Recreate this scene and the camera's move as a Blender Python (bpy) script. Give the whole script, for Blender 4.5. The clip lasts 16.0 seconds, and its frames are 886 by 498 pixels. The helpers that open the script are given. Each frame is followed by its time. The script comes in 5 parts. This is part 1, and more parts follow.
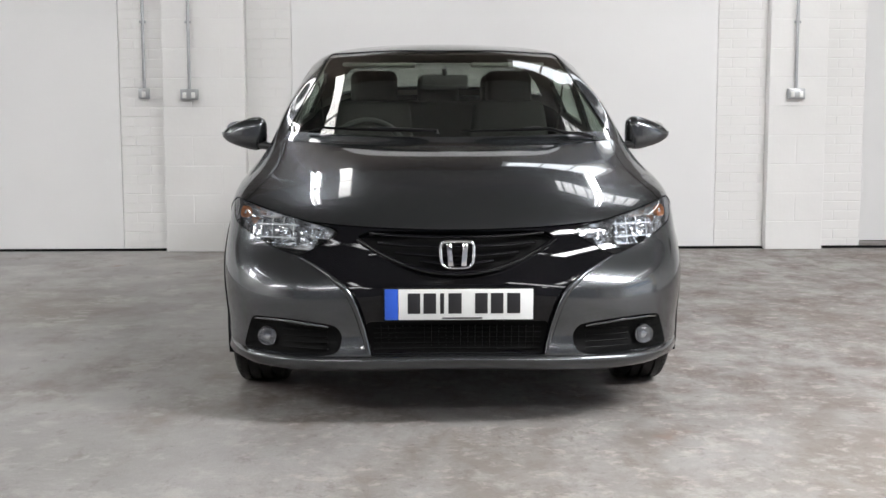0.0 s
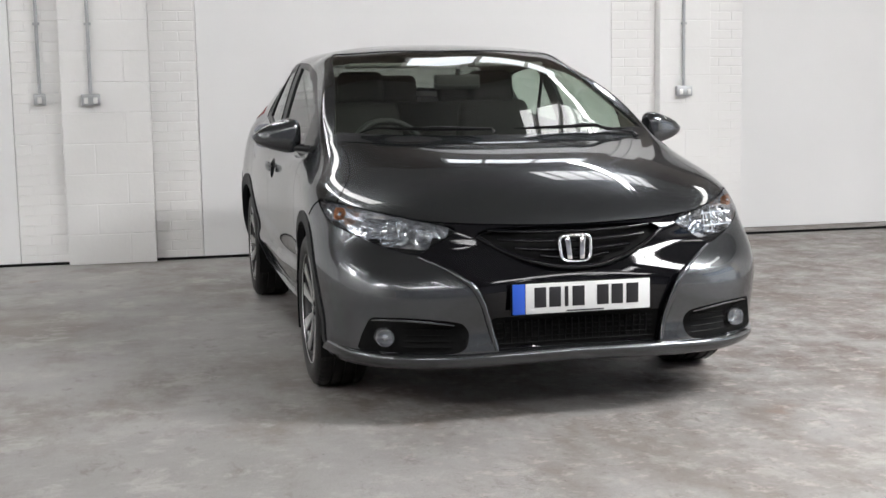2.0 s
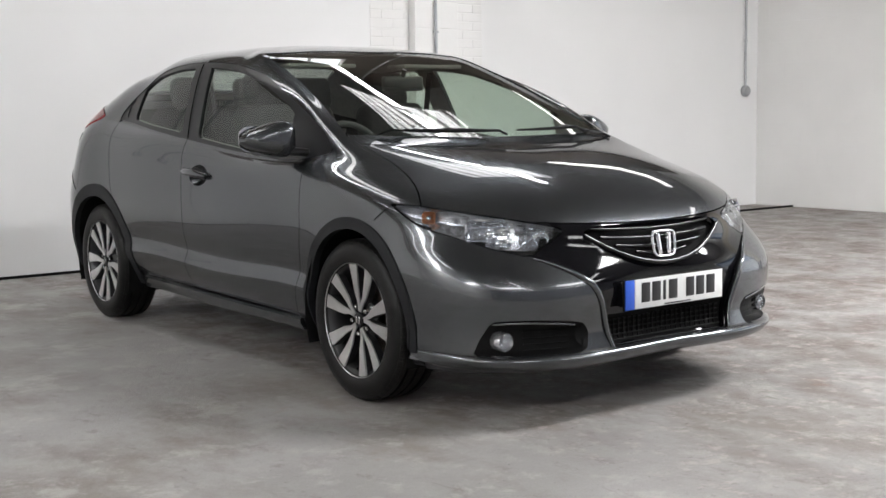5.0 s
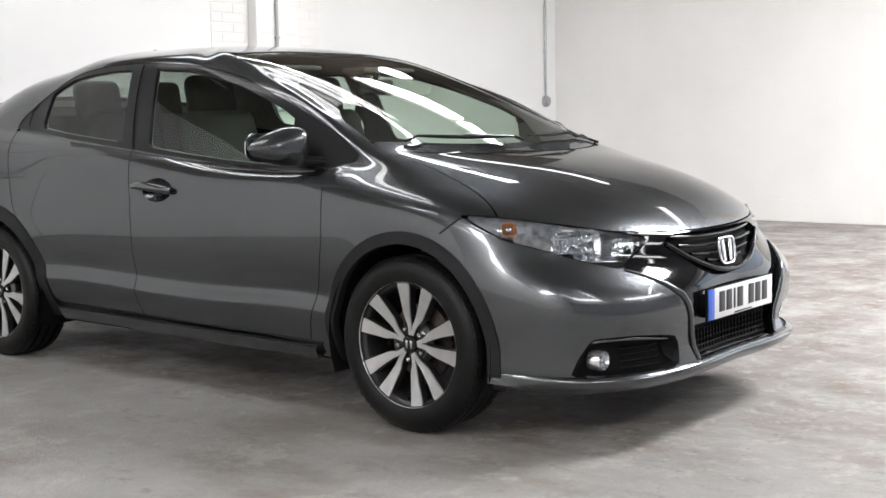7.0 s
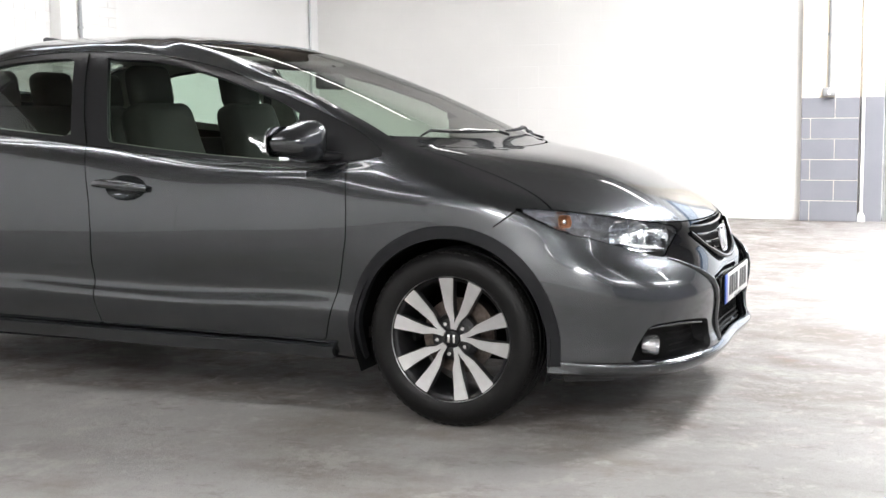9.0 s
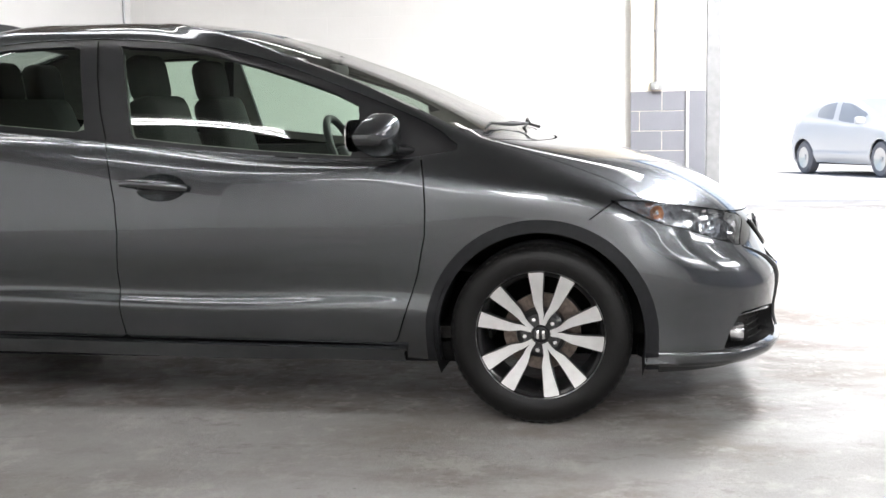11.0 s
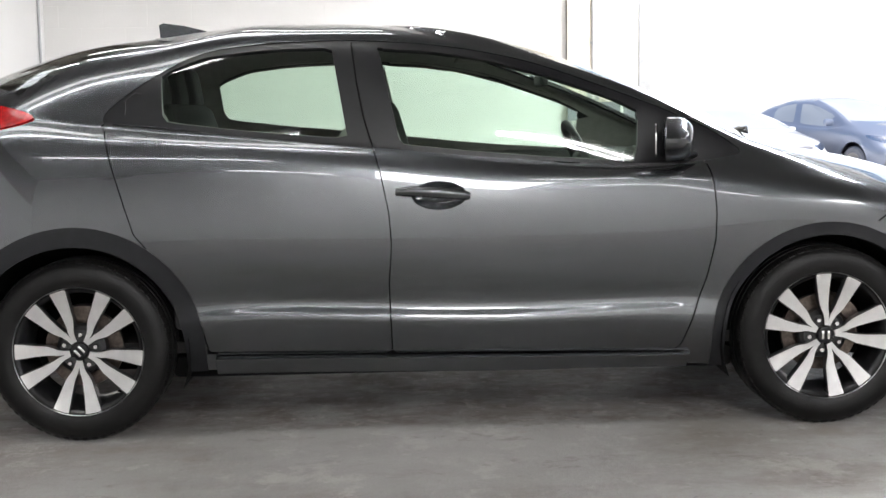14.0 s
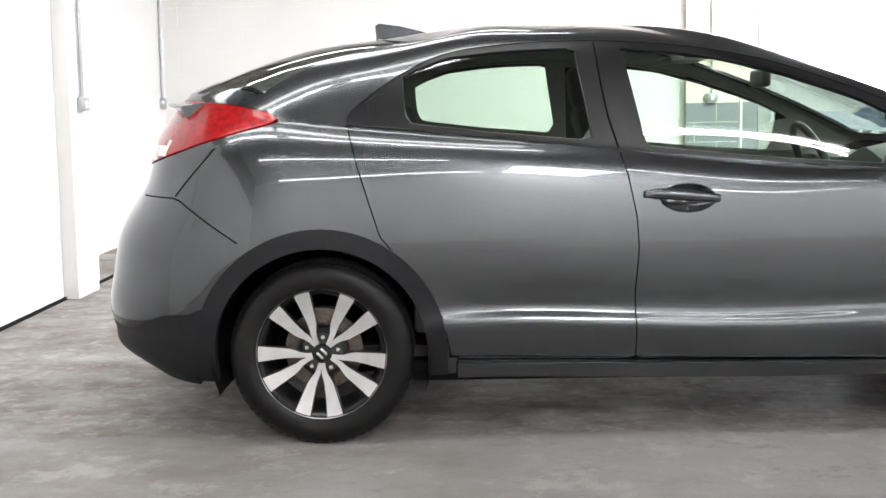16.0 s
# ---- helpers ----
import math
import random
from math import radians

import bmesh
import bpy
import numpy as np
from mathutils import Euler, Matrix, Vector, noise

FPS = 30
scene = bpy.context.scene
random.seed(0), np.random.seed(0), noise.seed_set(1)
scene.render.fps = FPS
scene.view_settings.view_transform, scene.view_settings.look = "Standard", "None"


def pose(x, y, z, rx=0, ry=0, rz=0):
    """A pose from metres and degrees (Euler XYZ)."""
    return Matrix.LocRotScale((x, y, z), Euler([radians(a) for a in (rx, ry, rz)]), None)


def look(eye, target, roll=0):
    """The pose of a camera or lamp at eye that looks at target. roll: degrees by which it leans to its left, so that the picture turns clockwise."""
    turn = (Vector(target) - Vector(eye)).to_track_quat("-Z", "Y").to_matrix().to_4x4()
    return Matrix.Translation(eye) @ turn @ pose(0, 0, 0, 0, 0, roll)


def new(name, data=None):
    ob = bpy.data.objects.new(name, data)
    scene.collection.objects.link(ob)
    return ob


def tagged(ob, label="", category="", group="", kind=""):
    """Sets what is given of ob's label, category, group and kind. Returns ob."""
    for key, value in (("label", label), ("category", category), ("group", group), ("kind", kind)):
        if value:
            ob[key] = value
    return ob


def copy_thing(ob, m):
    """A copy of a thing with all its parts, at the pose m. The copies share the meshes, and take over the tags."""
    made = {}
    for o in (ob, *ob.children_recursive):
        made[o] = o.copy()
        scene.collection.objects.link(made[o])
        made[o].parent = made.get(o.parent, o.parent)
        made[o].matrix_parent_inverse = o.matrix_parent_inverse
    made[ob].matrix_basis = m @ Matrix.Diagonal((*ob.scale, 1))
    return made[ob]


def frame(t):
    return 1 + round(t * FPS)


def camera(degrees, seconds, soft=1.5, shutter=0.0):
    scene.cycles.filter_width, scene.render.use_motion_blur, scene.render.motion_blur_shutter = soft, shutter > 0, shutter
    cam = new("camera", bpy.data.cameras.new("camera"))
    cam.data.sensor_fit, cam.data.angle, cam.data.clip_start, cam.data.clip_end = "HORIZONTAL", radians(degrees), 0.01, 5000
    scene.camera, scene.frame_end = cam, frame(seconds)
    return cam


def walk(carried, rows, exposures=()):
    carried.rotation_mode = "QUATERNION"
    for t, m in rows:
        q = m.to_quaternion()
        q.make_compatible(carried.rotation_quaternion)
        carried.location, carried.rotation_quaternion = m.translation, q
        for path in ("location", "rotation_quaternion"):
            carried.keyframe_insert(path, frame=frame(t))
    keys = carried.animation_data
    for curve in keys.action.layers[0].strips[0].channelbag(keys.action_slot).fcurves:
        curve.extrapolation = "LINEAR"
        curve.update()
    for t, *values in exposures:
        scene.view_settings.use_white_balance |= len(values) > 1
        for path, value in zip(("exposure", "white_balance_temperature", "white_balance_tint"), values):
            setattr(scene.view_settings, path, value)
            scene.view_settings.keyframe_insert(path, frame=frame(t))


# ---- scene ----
cam = camera(39.7, 16.0)
PATH = [
    (0, (-0.129, -4.254, 1.129), (-0.083, -2.268, 0.898), -0.1),
    (0.5, (-0.434, -4.227, 1.120), (-0.291, -2.245, 0.899), -0.7),
    (1, (-0.733, -4.201, 1.119), (-0.479, -2.229, 0.897), -1.2),
    (1.5, (-1.094, -4.150, 1.120), (-0.733, -2.196, 0.893), -0.9),
    (2, (-1.457, -4.132, 1.121), (-0.998, -2.199, 0.892), -1.0),
    (2.5, (-1.806, -4.080, 1.117), (-1.233, -2.178, 0.888), -1.0),
    (3, (-2.141, -3.980, 1.121), (-1.440, -2.122, 0.886), -1.0),
    (3.5, (-2.497, -3.822, 1.112), (-1.650, -2.025, 0.882), -1.1),
    (4, (-2.799, -3.623, 1.121), (-1.800, -1.906, 0.890), -0.9),
    (4.5, (-3.099, -3.376, 1.115), (-1.996, -1.723, 0.888), -0.9),
    (5, (-3.341, -3.155, 1.117), (-2.164, -1.554, 0.892), -0.9),
    (5.2, (-3.433, -3.050, 1.115), (-2.223, -1.472, 0.891), -0.6),
    (7.3, (-4.194, -1.780, 1.102), (-2.587, -0.608, 0.888), -1.2),
    (7.5, (-4.297, -1.664, 1.110), (-2.650, -0.551, 0.894), -1.2),
    (8, (-4.469, -1.397, 1.112), (-2.749, -0.399, 0.897), -1.3),
    (8.5, (-4.620, -1.105, 1.113), (-2.836, -0.227, 0.896), -1.0),
    (9, (-4.767, -0.792, 1.110), (-2.932, -0.028, 0.887), -0.7),
    (9.2, (-4.831, -0.661, 1.113), (-2.979, 0.060, 0.887), -0.7),
    (11.5, (-5.023, 0.809, 1.115), (-3.047, 1.008, 0.879), -1.1),
    (12, (-5.051, 1.141, 1.118), (-3.067, 1.230, 0.883), -1.2),
    (12.5, (-5.051, 1.425, 1.119), (-3.064, 1.444, 0.887), -0.7),
    (13, (-5.050, 1.746, 1.113), (-3.064, 1.682, 0.885), -0.6),
    (13.5, (-5.047, 2.024, 1.110), (-3.061, 1.948, 0.887), -0.6),
    (14, (-5.034, 2.287, 1.111), (-3.047, 2.226, 0.890), -0.9),
    (14.5, (-5.013, 2.527, 1.115), (-3.026, 2.452, 0.896), -1.1),
    (15, (-4.979, 2.741, 1.119), (-2.992, 2.708, 0.901), -1.1),
    (15.5, (-4.968, 2.862, 1.120), (-2.980, 2.866, 0.903), -1.1),
    (16, (-4.967, 2.949, 1.121), (-2.979, 2.971, 0.903), -0.9),
]
walk(cam, [(t, look(eye, target, roll)) for t, eye, target, roll in PATH], [(0, -0.08), (5, -0.02), (7.5, 0.36), (9, 0.42), (12.5, 0.48), (14, 0.5), (16, 0.78)])

# ---- world, sun, light ----
world = bpy.data.worlds.new("world")
scene.world = world
world.use_nodes = True
wn = world.node_tree.nodes
sky = wn.new("ShaderNodeTexSky")
sky.sky_type, sky.sun_disc = "NISHITA", False
sky.sun_elevation, sky.sun_rotation = radians(70), radians(220)
world.node_tree.links.new(sky.outputs[0], wn["Background"].inputs[0])
wn["Background"].inputs[1].default_value = 0.15
sun = new("sun", bpy.data.lights.new("sun", "SUN"))
sun.data.energy, sun.data.angle, sun.data.color = 5.0, radians(0.6), (1.0, 0.95, 0.88)
sun.matrix_world = look((2, -10, 30), (10, 0, 0))

BACK, RIGHT, LEFT, NEAR, CEIL = 5.41, 7.736, -11.0, -9.0, 4.7
# roof lights: (x, y, length along x, length along y)
ROOF_LIGHTS_AND_FILL = [(2.65, 3.95, 1.9, 1.3), (4.5, -1.9, 3.8, 1.2), (2.5, -6.2, 3.8, 1.2), (-4.0, -6.2, 3.8, 1.2), (-9.0, -3.6, 3.6, 1.2), (-9.0, 1.4, 3.6, 1.2)]
# all but the first are unseen fill lamps, added to brighten the room
for x, y, a, b in ROOF_LIGHTS_AND_FILL:
    lamp = new("roof_daylight_fill", bpy.data.lights.new("roof_daylight_fill", "AREA"))
    lamp.data.shape, lamp.data.size, lamp.data.size_y = "RECTANGLE", a, b
    lamp.data.energy = 36.0 if a < 2 else 350.0 if x < -8 else 980.0 if y > -3 else 210.0
    lamp.data.color = (0.985, 0.98, 0.99)
    lamp.location = (x, y, CEIL + 0.05)
door_lamp = new("doorway_daylight", bpy.data.lights.new("doorway_daylight", "AREA"))
door_lamp.data.shape, door_lamp.data.size, door_lamp.data.size_y = "RECTANGLE", 4.2, 3.6
door_lamp.data.energy, door_lamp.data.color = 60.0, (0.9, 0.95, 1.0)
door_lamp.matrix_world = look((RIGHT + 0.55, -2.5, 1.95), (0, -2.5, 1.6))


# high windows in the back wall: (first x, last x, sill, head)
HIGH_WINDOWS = [(0.75, 2.35, 3.65, 4.02)]
for a, b, lo, hi in HIGH_WINDOWS:
    lamp = new("high_window_daylight", bpy.data.lights.new("high_window_daylight", "AREA"))
    lamp.data.shape, lamp.data.size, lamp.data.size_y = "RECTANGLE", b - a, hi - lo
    lamp.data.energy, lamp.data.color = 9.0, (0.90, 0.95, 1.0)
    lamp.matrix_world = look(((a + b) / 2, BACK - 0.04, (lo + hi) / 2), ((a + b) / 2, 0, (lo + hi) / 2))


# ---- materials ----
def material(name, base, rough=0.5, metal=0.0, vary=0.0, scale=4.0, bump=0.0, bump_scale=60.0, coat=0.0, second=None, second_scale=1.2, spec=0.5):
    m = bpy.data.materials.new(name)
    m.use_nodes = True
    n, l = m.node_tree.nodes, m.node_tree.links
    b = n["Principled BSDF"]
    b.inputs["Base Color"].default_value = (*base, 1)
    b.inputs["Roughness"].default_value = rough
    b.inputs["Metallic"].default_value = metal
    b.inputs["Specular IOR Level"].default_value = spec
    b.inputs["Coat Weight"].default_value = coat
    b.inputs["Coat Roughness"].default_value = 0.02
    geo = n.new("ShaderNodeNewGeometry")
    if vary or second:
        noise_a = n.new("ShaderNodeTexNoise")
        noise_a.inputs["Scale"].default_value, noise_a.inputs["Detail"].default_value = scale, 6
        l.new(geo.outputs["Position"], noise_a.inputs["Vector"])
        ramp = n.new("ShaderNodeMapRange")
        ramp.inputs[1].default_value, ramp.inputs[2].default_value = 0.3, 0.7
        ramp.inputs[3].default_value, ramp.inputs[4].default_value = 1 - vary, 1 + vary
        l.new(noise_a.outputs[0], ramp.inputs[0])
        mul = n.new("ShaderNodeMix")
        mul.data_type, mul.blend_type = "RGBA", "MULTIPLY"
        mul.inputs[0].default_value = 1
        mul.inputs[6].default_value = (*base, 1)
        l.new(ramp.outputs[0], mul.inputs[7])
        out = mul.outputs[2]
        if second:
            noise_b = n.new("ShaderNodeTexNoise")
            noise_b.inputs["Scale"].default_value, noise_b.inputs["Detail"].default_value = second_scale, 8
            noise_b.inputs["Roughness"].default_value = 0.65
            l.new(geo.outputs["Position"], noise_b.inputs["Vector"])
            r2 = n.new("ShaderNodeMapRange")
            r2.inputs[1].default_value, r2.inputs[2].default_value = 0.5, 0.68
            l.new(noise_b.outputs[0], r2.inputs[0])
            mix = n.new("ShaderNodeMix")
            mix.data_type = "RGBA"
            l.new(r2.outputs[0], mix.inputs[0])
            l.new(out, mix.inputs[6])
            mix.inputs[7].default_value = (*second, 1)
            out = mix.outputs[2]
        l.new(out, b.inputs["Base Color"])
    if bump:
        noise_c = n.new("ShaderNodeTexNoise")
        noise_c.inputs["Scale"].default_value, noise_c.inputs["Detail"].default_value = bump_scale, 5
        l.new(geo.outputs["Position"], noise_c.inputs["Vector"])
        bm_node = n.new("ShaderNodeBump")
        bm_node.inputs["Strength"].default_value, bm_node.inputs["Distance"].default_value = bump, 0.01
        l.new(noise_c.outputs[0], bm_node.inputs["Height"])
        l.new(bm_node.outputs[0], b.inputs["Normal"])
    return m


def glass_material(name, tint, ior=1.5):
    m = bpy.data.materials.new(name)
    m.use_nodes = True
    n, l = m.node_tree.nodes, m.node_tree.links
    n.remove(n["Principled BSDF"])
    clear, gloss, mix, weight, power, fres = (n.new("ShaderNode" + k) for k in ("BsdfTransparent", "BsdfGlossy", "MixShader", "LayerWeight", "Math", "MapRange"))
    clear.inputs[0].default_value = (*tint, 1)
    gloss.inputs["Roughness"].default_value = 0.01
    low = ((ior - 1) / (ior + 1)) ** 2
    power.operation = "POWER"
    power.inputs[1].default_value = 4.5
    fres.inputs[3].default_value, fres.inputs[4].default_value = 1.6 * low, 1.0
    l.new(weight.outputs["Facing"], power.inputs[0])
    l.new(power.outputs[0], fres.inputs[0])
    l.new(fres.outputs[0], mix.inputs[0])
    l.new(clear.outputs[0], mix.inputs[1])
    l.new(gloss.outputs[0], mix.inputs[2])
    l.new(mix.outputs[0], n["Material Output"].inputs[0])
    return m


def glow_material(name, colour, strength):
    m = bpy.data.materials.new(name)
    m.use_nodes = True
    b = m.node_tree.nodes["Principled BSDF"]
    b.inputs["Emission Color"].default_value = (*colour, 1)
    b.inputs["Emission Strength"].default_value = strength
    return m


def concrete_floor():
    m = bpy.data.materials.new("concrete_floor")
    m.use_nodes = True
    n, l = m.node_tree.nodes, m.node_tree.links
    b = n["Principled BSDF"]
    geo = n.new("ShaderNodeNewGeometry")

    def tex(scale, detail, rough, lo, hi, stretch=(1, 1, 1)):
        mp = n.new("ShaderNodeMapping")
        mp.inputs["Scale"].default_value = stretch
        l.new(geo.outputs["Position"], mp.inputs[0])
        t = n.new("ShaderNodeTexNoise")
        t.inputs["Scale"].default_value, t.inputs["Detail"].default_value, t.inputs["Roughness"].default_value = scale, detail, rough
        l.new(mp.outputs[0], t.inputs["Vector"])
        r = n.new("ShaderNodeMapRange")
        r.inputs[1].default_value, r.inputs[2].default_value = lo, hi
        l.new(t.outputs[0], r.inputs[0])
        return r.outputs[0]

    def blend(fac, a, c, kind="MIX"):
        x = n.new("ShaderNodeMix")
        x.data_type, x.blend_type = "RGBA", kind
        if isinstance(fac, float):
            x.inputs[0].default_value = fac
        else:
            l.new(fac, x.inputs[0])
        for i, v in ((6, a), (7, c)):
            if isinstance(v, tuple):
                x.inputs[i].default_value = (*v, 1)
            else:
                l.new(v, x.inputs[i])
        return x.outputs[2]

    def times(a, c):
        x = n.new("ShaderNodeMath")
        x.operation = "MULTIPLY"
        l.new(a, x.inputs[0])
        if isinstance(c, float):
            x.inputs[1].default_value = c
        else:
            l.new(c, x.inputs[1])
        return x.outputs[0]

    col = blend(tex(0.55, 6, 0.6, 0.38, 0.62), (0.250, 0.242, 0.232), (0.325, 0.317, 0.307))
    col = blend(times(tex(1.1, 10, 0.72, 0.49, 0.60, (1, 0.6, 1)), 0.8), col, (0.185, 0.162, 0.142))
    col = blend(times(tex(3.2, 12, 0.78, 0.53, 0.60), 0.75), col, (0.385, 0.37, 0.352))
    col = blend(times(tex(7.0, 12, 0.8, 0.56, 0.62, (1, 0.5, 1)), 0.6), col, (0.15, 0.13, 0.115))
    col = blend(times(tex(15.0, 10, 0.8, 0.58, 0.66), 0.6), col, (0.40, 0.385, 0.365))
    col = blend(times(tex(42, 4, 0.6, 0.68, 0.73), 0.85), col, (0.05, 0.043, 0.038))
    col = blend(times(tex(1.9, 6, 0.6, 0.66, 0.74), 0.65), col, (0.24, 0.145, 0.11))
    col = blend(times(tex(160, 3, 0.6, 0.4, 0.6), 0.22), col, (0.12, 0.11, 0.10))
    # bare brownish concrete on one side of a worn coat of floor paint
    sep = n.new("ShaderNodeSeparateXYZ")
    l.new(geo.outputs["Position"], sep.inputs[0])
    wob = n.new("ShaderNodeMath")
    wob.operation = "MULTIPLY_ADD"
    l.new(tex(2.6, 8, 0.7, 0.3, 0.7), wob.inputs[0])
    wob.inputs[1].default_value = 0.12
    l.new(sep.outputs[0], wob.inputs[2])
    bare = n.new("ShaderNodeMapRange")
    bare.inputs[1].default_value, bare.inputs[2].default_value = -0.71, -0.65
    l.new(wob.outputs[0], bare.inputs[0])
    bare = bare.outputs[0]
    # stronger from the car's nose back: bare patch plus painted shade under it
    deep = n.new("ShaderNodeMapRange")
    deep.inputs[1].default_value, deep.inputs[2].default_value = -0.4, 0.6
    deep.inputs[3].default_value, deep.inputs[4].default_value = 0.16, 0.85
    l.new(sep.outputs[1], deep.inputs[0])
    patch_shade = deep.outputs[0]
    col = blend(times(times(tex(4.5, 12, 0.75, 0.42, 0.60, (1, 0.7, 1)), bare), patch_shade), col, (0.120, 0.090, 0.078))
    col = blend(times(times(tex(11, 10, 0.75, 0.54, 0.62), bare), 0.6), col, (0.42, 0.37, 0.35))
    col = blend(times(times(tex(24, 8, 0.75, 0.58, 0.64), bare), 0.55), col, (0.09, 0.066, 0.058))
    l.new(col, b.inputs["Base Color"])
    rough = n.new("ShaderNodeMapRange")
    rough.inputs[3].default_value, rough.inputs[4].default_value = 0.42, 0.72
    l.new(tex(2.0, 6, 0.6, 0.35, 0.65), rough.inputs[0])
    l.new(rough.outputs[0], b.inputs["Roughness"])
    bp = n.new("ShaderNodeBump")
    bp.inputs["Strength"].default_value, bp.inputs["Distance"].default_value = 0.4, 0.008
    l.new(tex(18, 8, 0.7, 0.2, 0.8), bp.inputs["Height"])
    l.new(bp.outputs[0], b.inputs["Normal"])
    return m


def paint_material(name, base, metal=0.55, rough=0.32):
    """Metallic car paint: flakes of slightly different tone under a clear coat."""
    m = material(name, base, rough, metal, coat=1.0)
    n, l = m.node_tree.nodes, m.node_tree.links
    b = n["Principled BSDF"]
    geo = n["Geometry"]
    vor = n.new("ShaderNodeTexVoronoi")
    vor.inputs["Scale"].default_value = 1400
    l.new(geo.outputs["Position"], vor.inputs["Vector"])
    mix = n.new("ShaderNodeMix")
    mix.data_type, mix.blend_type = "RGBA", "MULTIPLY"
    mix.inputs[0].default_value = 0.25
    mix.inputs[6].default_value = (*base, 1)
    l.new(vor.outputs["Color"], mix.inputs[7])
    l.new(mix.outputs[2], b.inputs["Base Color"])
    # flakes lie flat: the paint darkens towards a glancing view
    b.inputs["Specular Tint"].default_value = (0.45, 0.46, 0.48, 1)
    return m


PAINT = paint_material("grey_metallic_paint", (0.088, 0.093, 0.099), 0.9, 0.27)
GLOSS_BLACK = material("gloss_black", (0.004, 0.004, 0.005), 0.06, spec=0.35)
TRIM = material("black_plastic_trim", (0.005, 0.005, 0.005), 0.5, spec=0.12, vary=0.15, scale=40, bump=0.08, bump_scale=900)
SATIN = material("satin_black_film", (0.008, 0.008, 0.009), 0.3, spec=0.3, vary=0.1, scale=20)
CLAD = material("arch_plastic", (0.011, 0.0115, 0.013), 0.55, spec=0.22, vary=0.15, scale=30, bump=0.1, bump_scale=900)
MATT = material("matt_black", (0.004, 0.004, 0.004), 0.8, spec=0.15)
RUBBER = material("tyre_rubber", (0.0045, 0.0043, 0.0042), 0.42, spec=0.24, vary=0.3, scale=25, bump=0.15, bump_scale=220)
ALLOY = material("machined_alloy", (0.72, 0.72, 0.72), 0.28, 1.0, vary=0.06, scale=30)
ALLOY_DARK = material("dark_alloy_pocket", (0.012, 0.012, 0.013), 0.35, coat=0.5)
CHROME = material("chrome", (0.85, 0.85, 0.86), 0.08, 1.0)
STEEL = material("brake_steel", (0.14, 0.115, 0.10), 0.45, 1.0, vary=0.35, scale=60)
SEAT = material("seat_cloth", (0.018, 0.017, 0.016), 0.9, vary=0.3, scale=120, bump=0.2, bump_scale=500)
DASH = material("dashboard_plastic", (0.025, 0.025, 0.026), 0.6, vary=0.1, scale=60)
LINER = material("cabin_lining", (0.22, 0.215, 0.20), 0.85, vary=0.08, scale=30)
GLASS = glass_material("green_tinted_glass", (0.72, 0.83, 0.75))
SCREEN = glass_material("windscreen_glass", (0.76, 0.82, 0.76))
PRIVACY = glass_material("dark_rear_glass", (0.40, 0.42, 0.40))
LENS = glass_material("clear_lens", (0.93, 0.95, 0.96), 1.45)
REFLECTOR = material("lamp_reflector", (0.62, 0.63, 0.65), 0.18, 1.0, vary=0.3, scale=70)
AMBER = material("amber_indicator", (0.36, 0.15, 0.07), 0.25, vary=0.4, scale=90, coat=0.6)
LAMP_SHELL = material("lamp_housing", (0.58, 0.58, 0.60), 0.2, 0.85, vary=0.4, scale=40)
RED = material("red_tail_lens", (0.30, 0.004, 0.006), 0.22, vary=0.35, scale=45, coat=0.35, spec=0.3)
CLEAR_LENS = material("clear_reversing_lens", (0.62, 0.58, 0.58), 0.15, vary=0.1, scale=60, coat=1.0)
PALE_RED = material("pale_lens", (0.55, 0.30, 0.30), 0.15, coat=1.0)
PLATE = material("white_plate", (0.74, 0.75, 0.74), 0.35, vary=0.03, scale=20)
PLATE_BLUE = material("blue_plate_band", (0.02, 0.09, 0.50), 0.35)
INK = material("plate_ink", (0.012, 0.012, 0.014), 0.4)
MIRROR = material("mirror_glass", (0.8, 0.8, 0.8), 0.02, 1.0)
FLOOR = concrete_floor()
WALL = material("white_wall_paint", (0.76, 0.755, 0.74), 0.55, vary=0.035, scale=1.2, bump=0.12, bump_scale=30)
PANEL = material("white_wall_board", (0.77, 0.77, 0.765), 0.42, vary=0.03, scale=0.7, bump=0.03, bump_scale=12)
CREAM = material("cream_wall_paint", (0.74, 0.68, 0.58), 0.55, vary=0.04, scale=2, bump=0.12, bump_scale=30)
DADO = material("grey_wall_paint", (0.215, 0.22, 0.25), 0.5, vary=0.06, scale=3, bump=0.12, bump_scale=30)
BROWN = material("dark_upper_wall", (0.075, 0.058, 0.046), 0.85, vary=0.3, scale=5, bump=0.3, bump_scale=12)
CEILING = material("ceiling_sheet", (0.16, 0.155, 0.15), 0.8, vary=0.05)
GALV = material("galvanised_steel", (0.42, 0.43, 0.44), 0.38, 0.8, vary=0.12, scale=14)
WHITE_PLASTIC = material("white_plastic", (0.76, 0.76, 0.74), 0.4, vary=0.03, scale=20)
YARD = material("yard_concrete", (0.50, 0.49, 0.48), 0.85, vary=0.18, scale=0.8, bump=0.2, bump_scale=25, second=(0.36, 0.33, 0.31), second_scale=2.5)
BACKDROP = material("pale_backdrop", (0.75, 0.74, 0.72), 0.9, vary=0.06)
TUBE = glow_material("fluorescent_tube", (0.98, 0.98, 1.0), 26.0)
OPAL = glow_material("opal_diffuser", (1.0, 0.98, 0.95), 7.0)
# opaque pale grey: the reflected sky is put into the glass colour
YARD_GLASS = material("sky_reflection_car_glass", (0.42, 0.44, 0.47), 0.15)
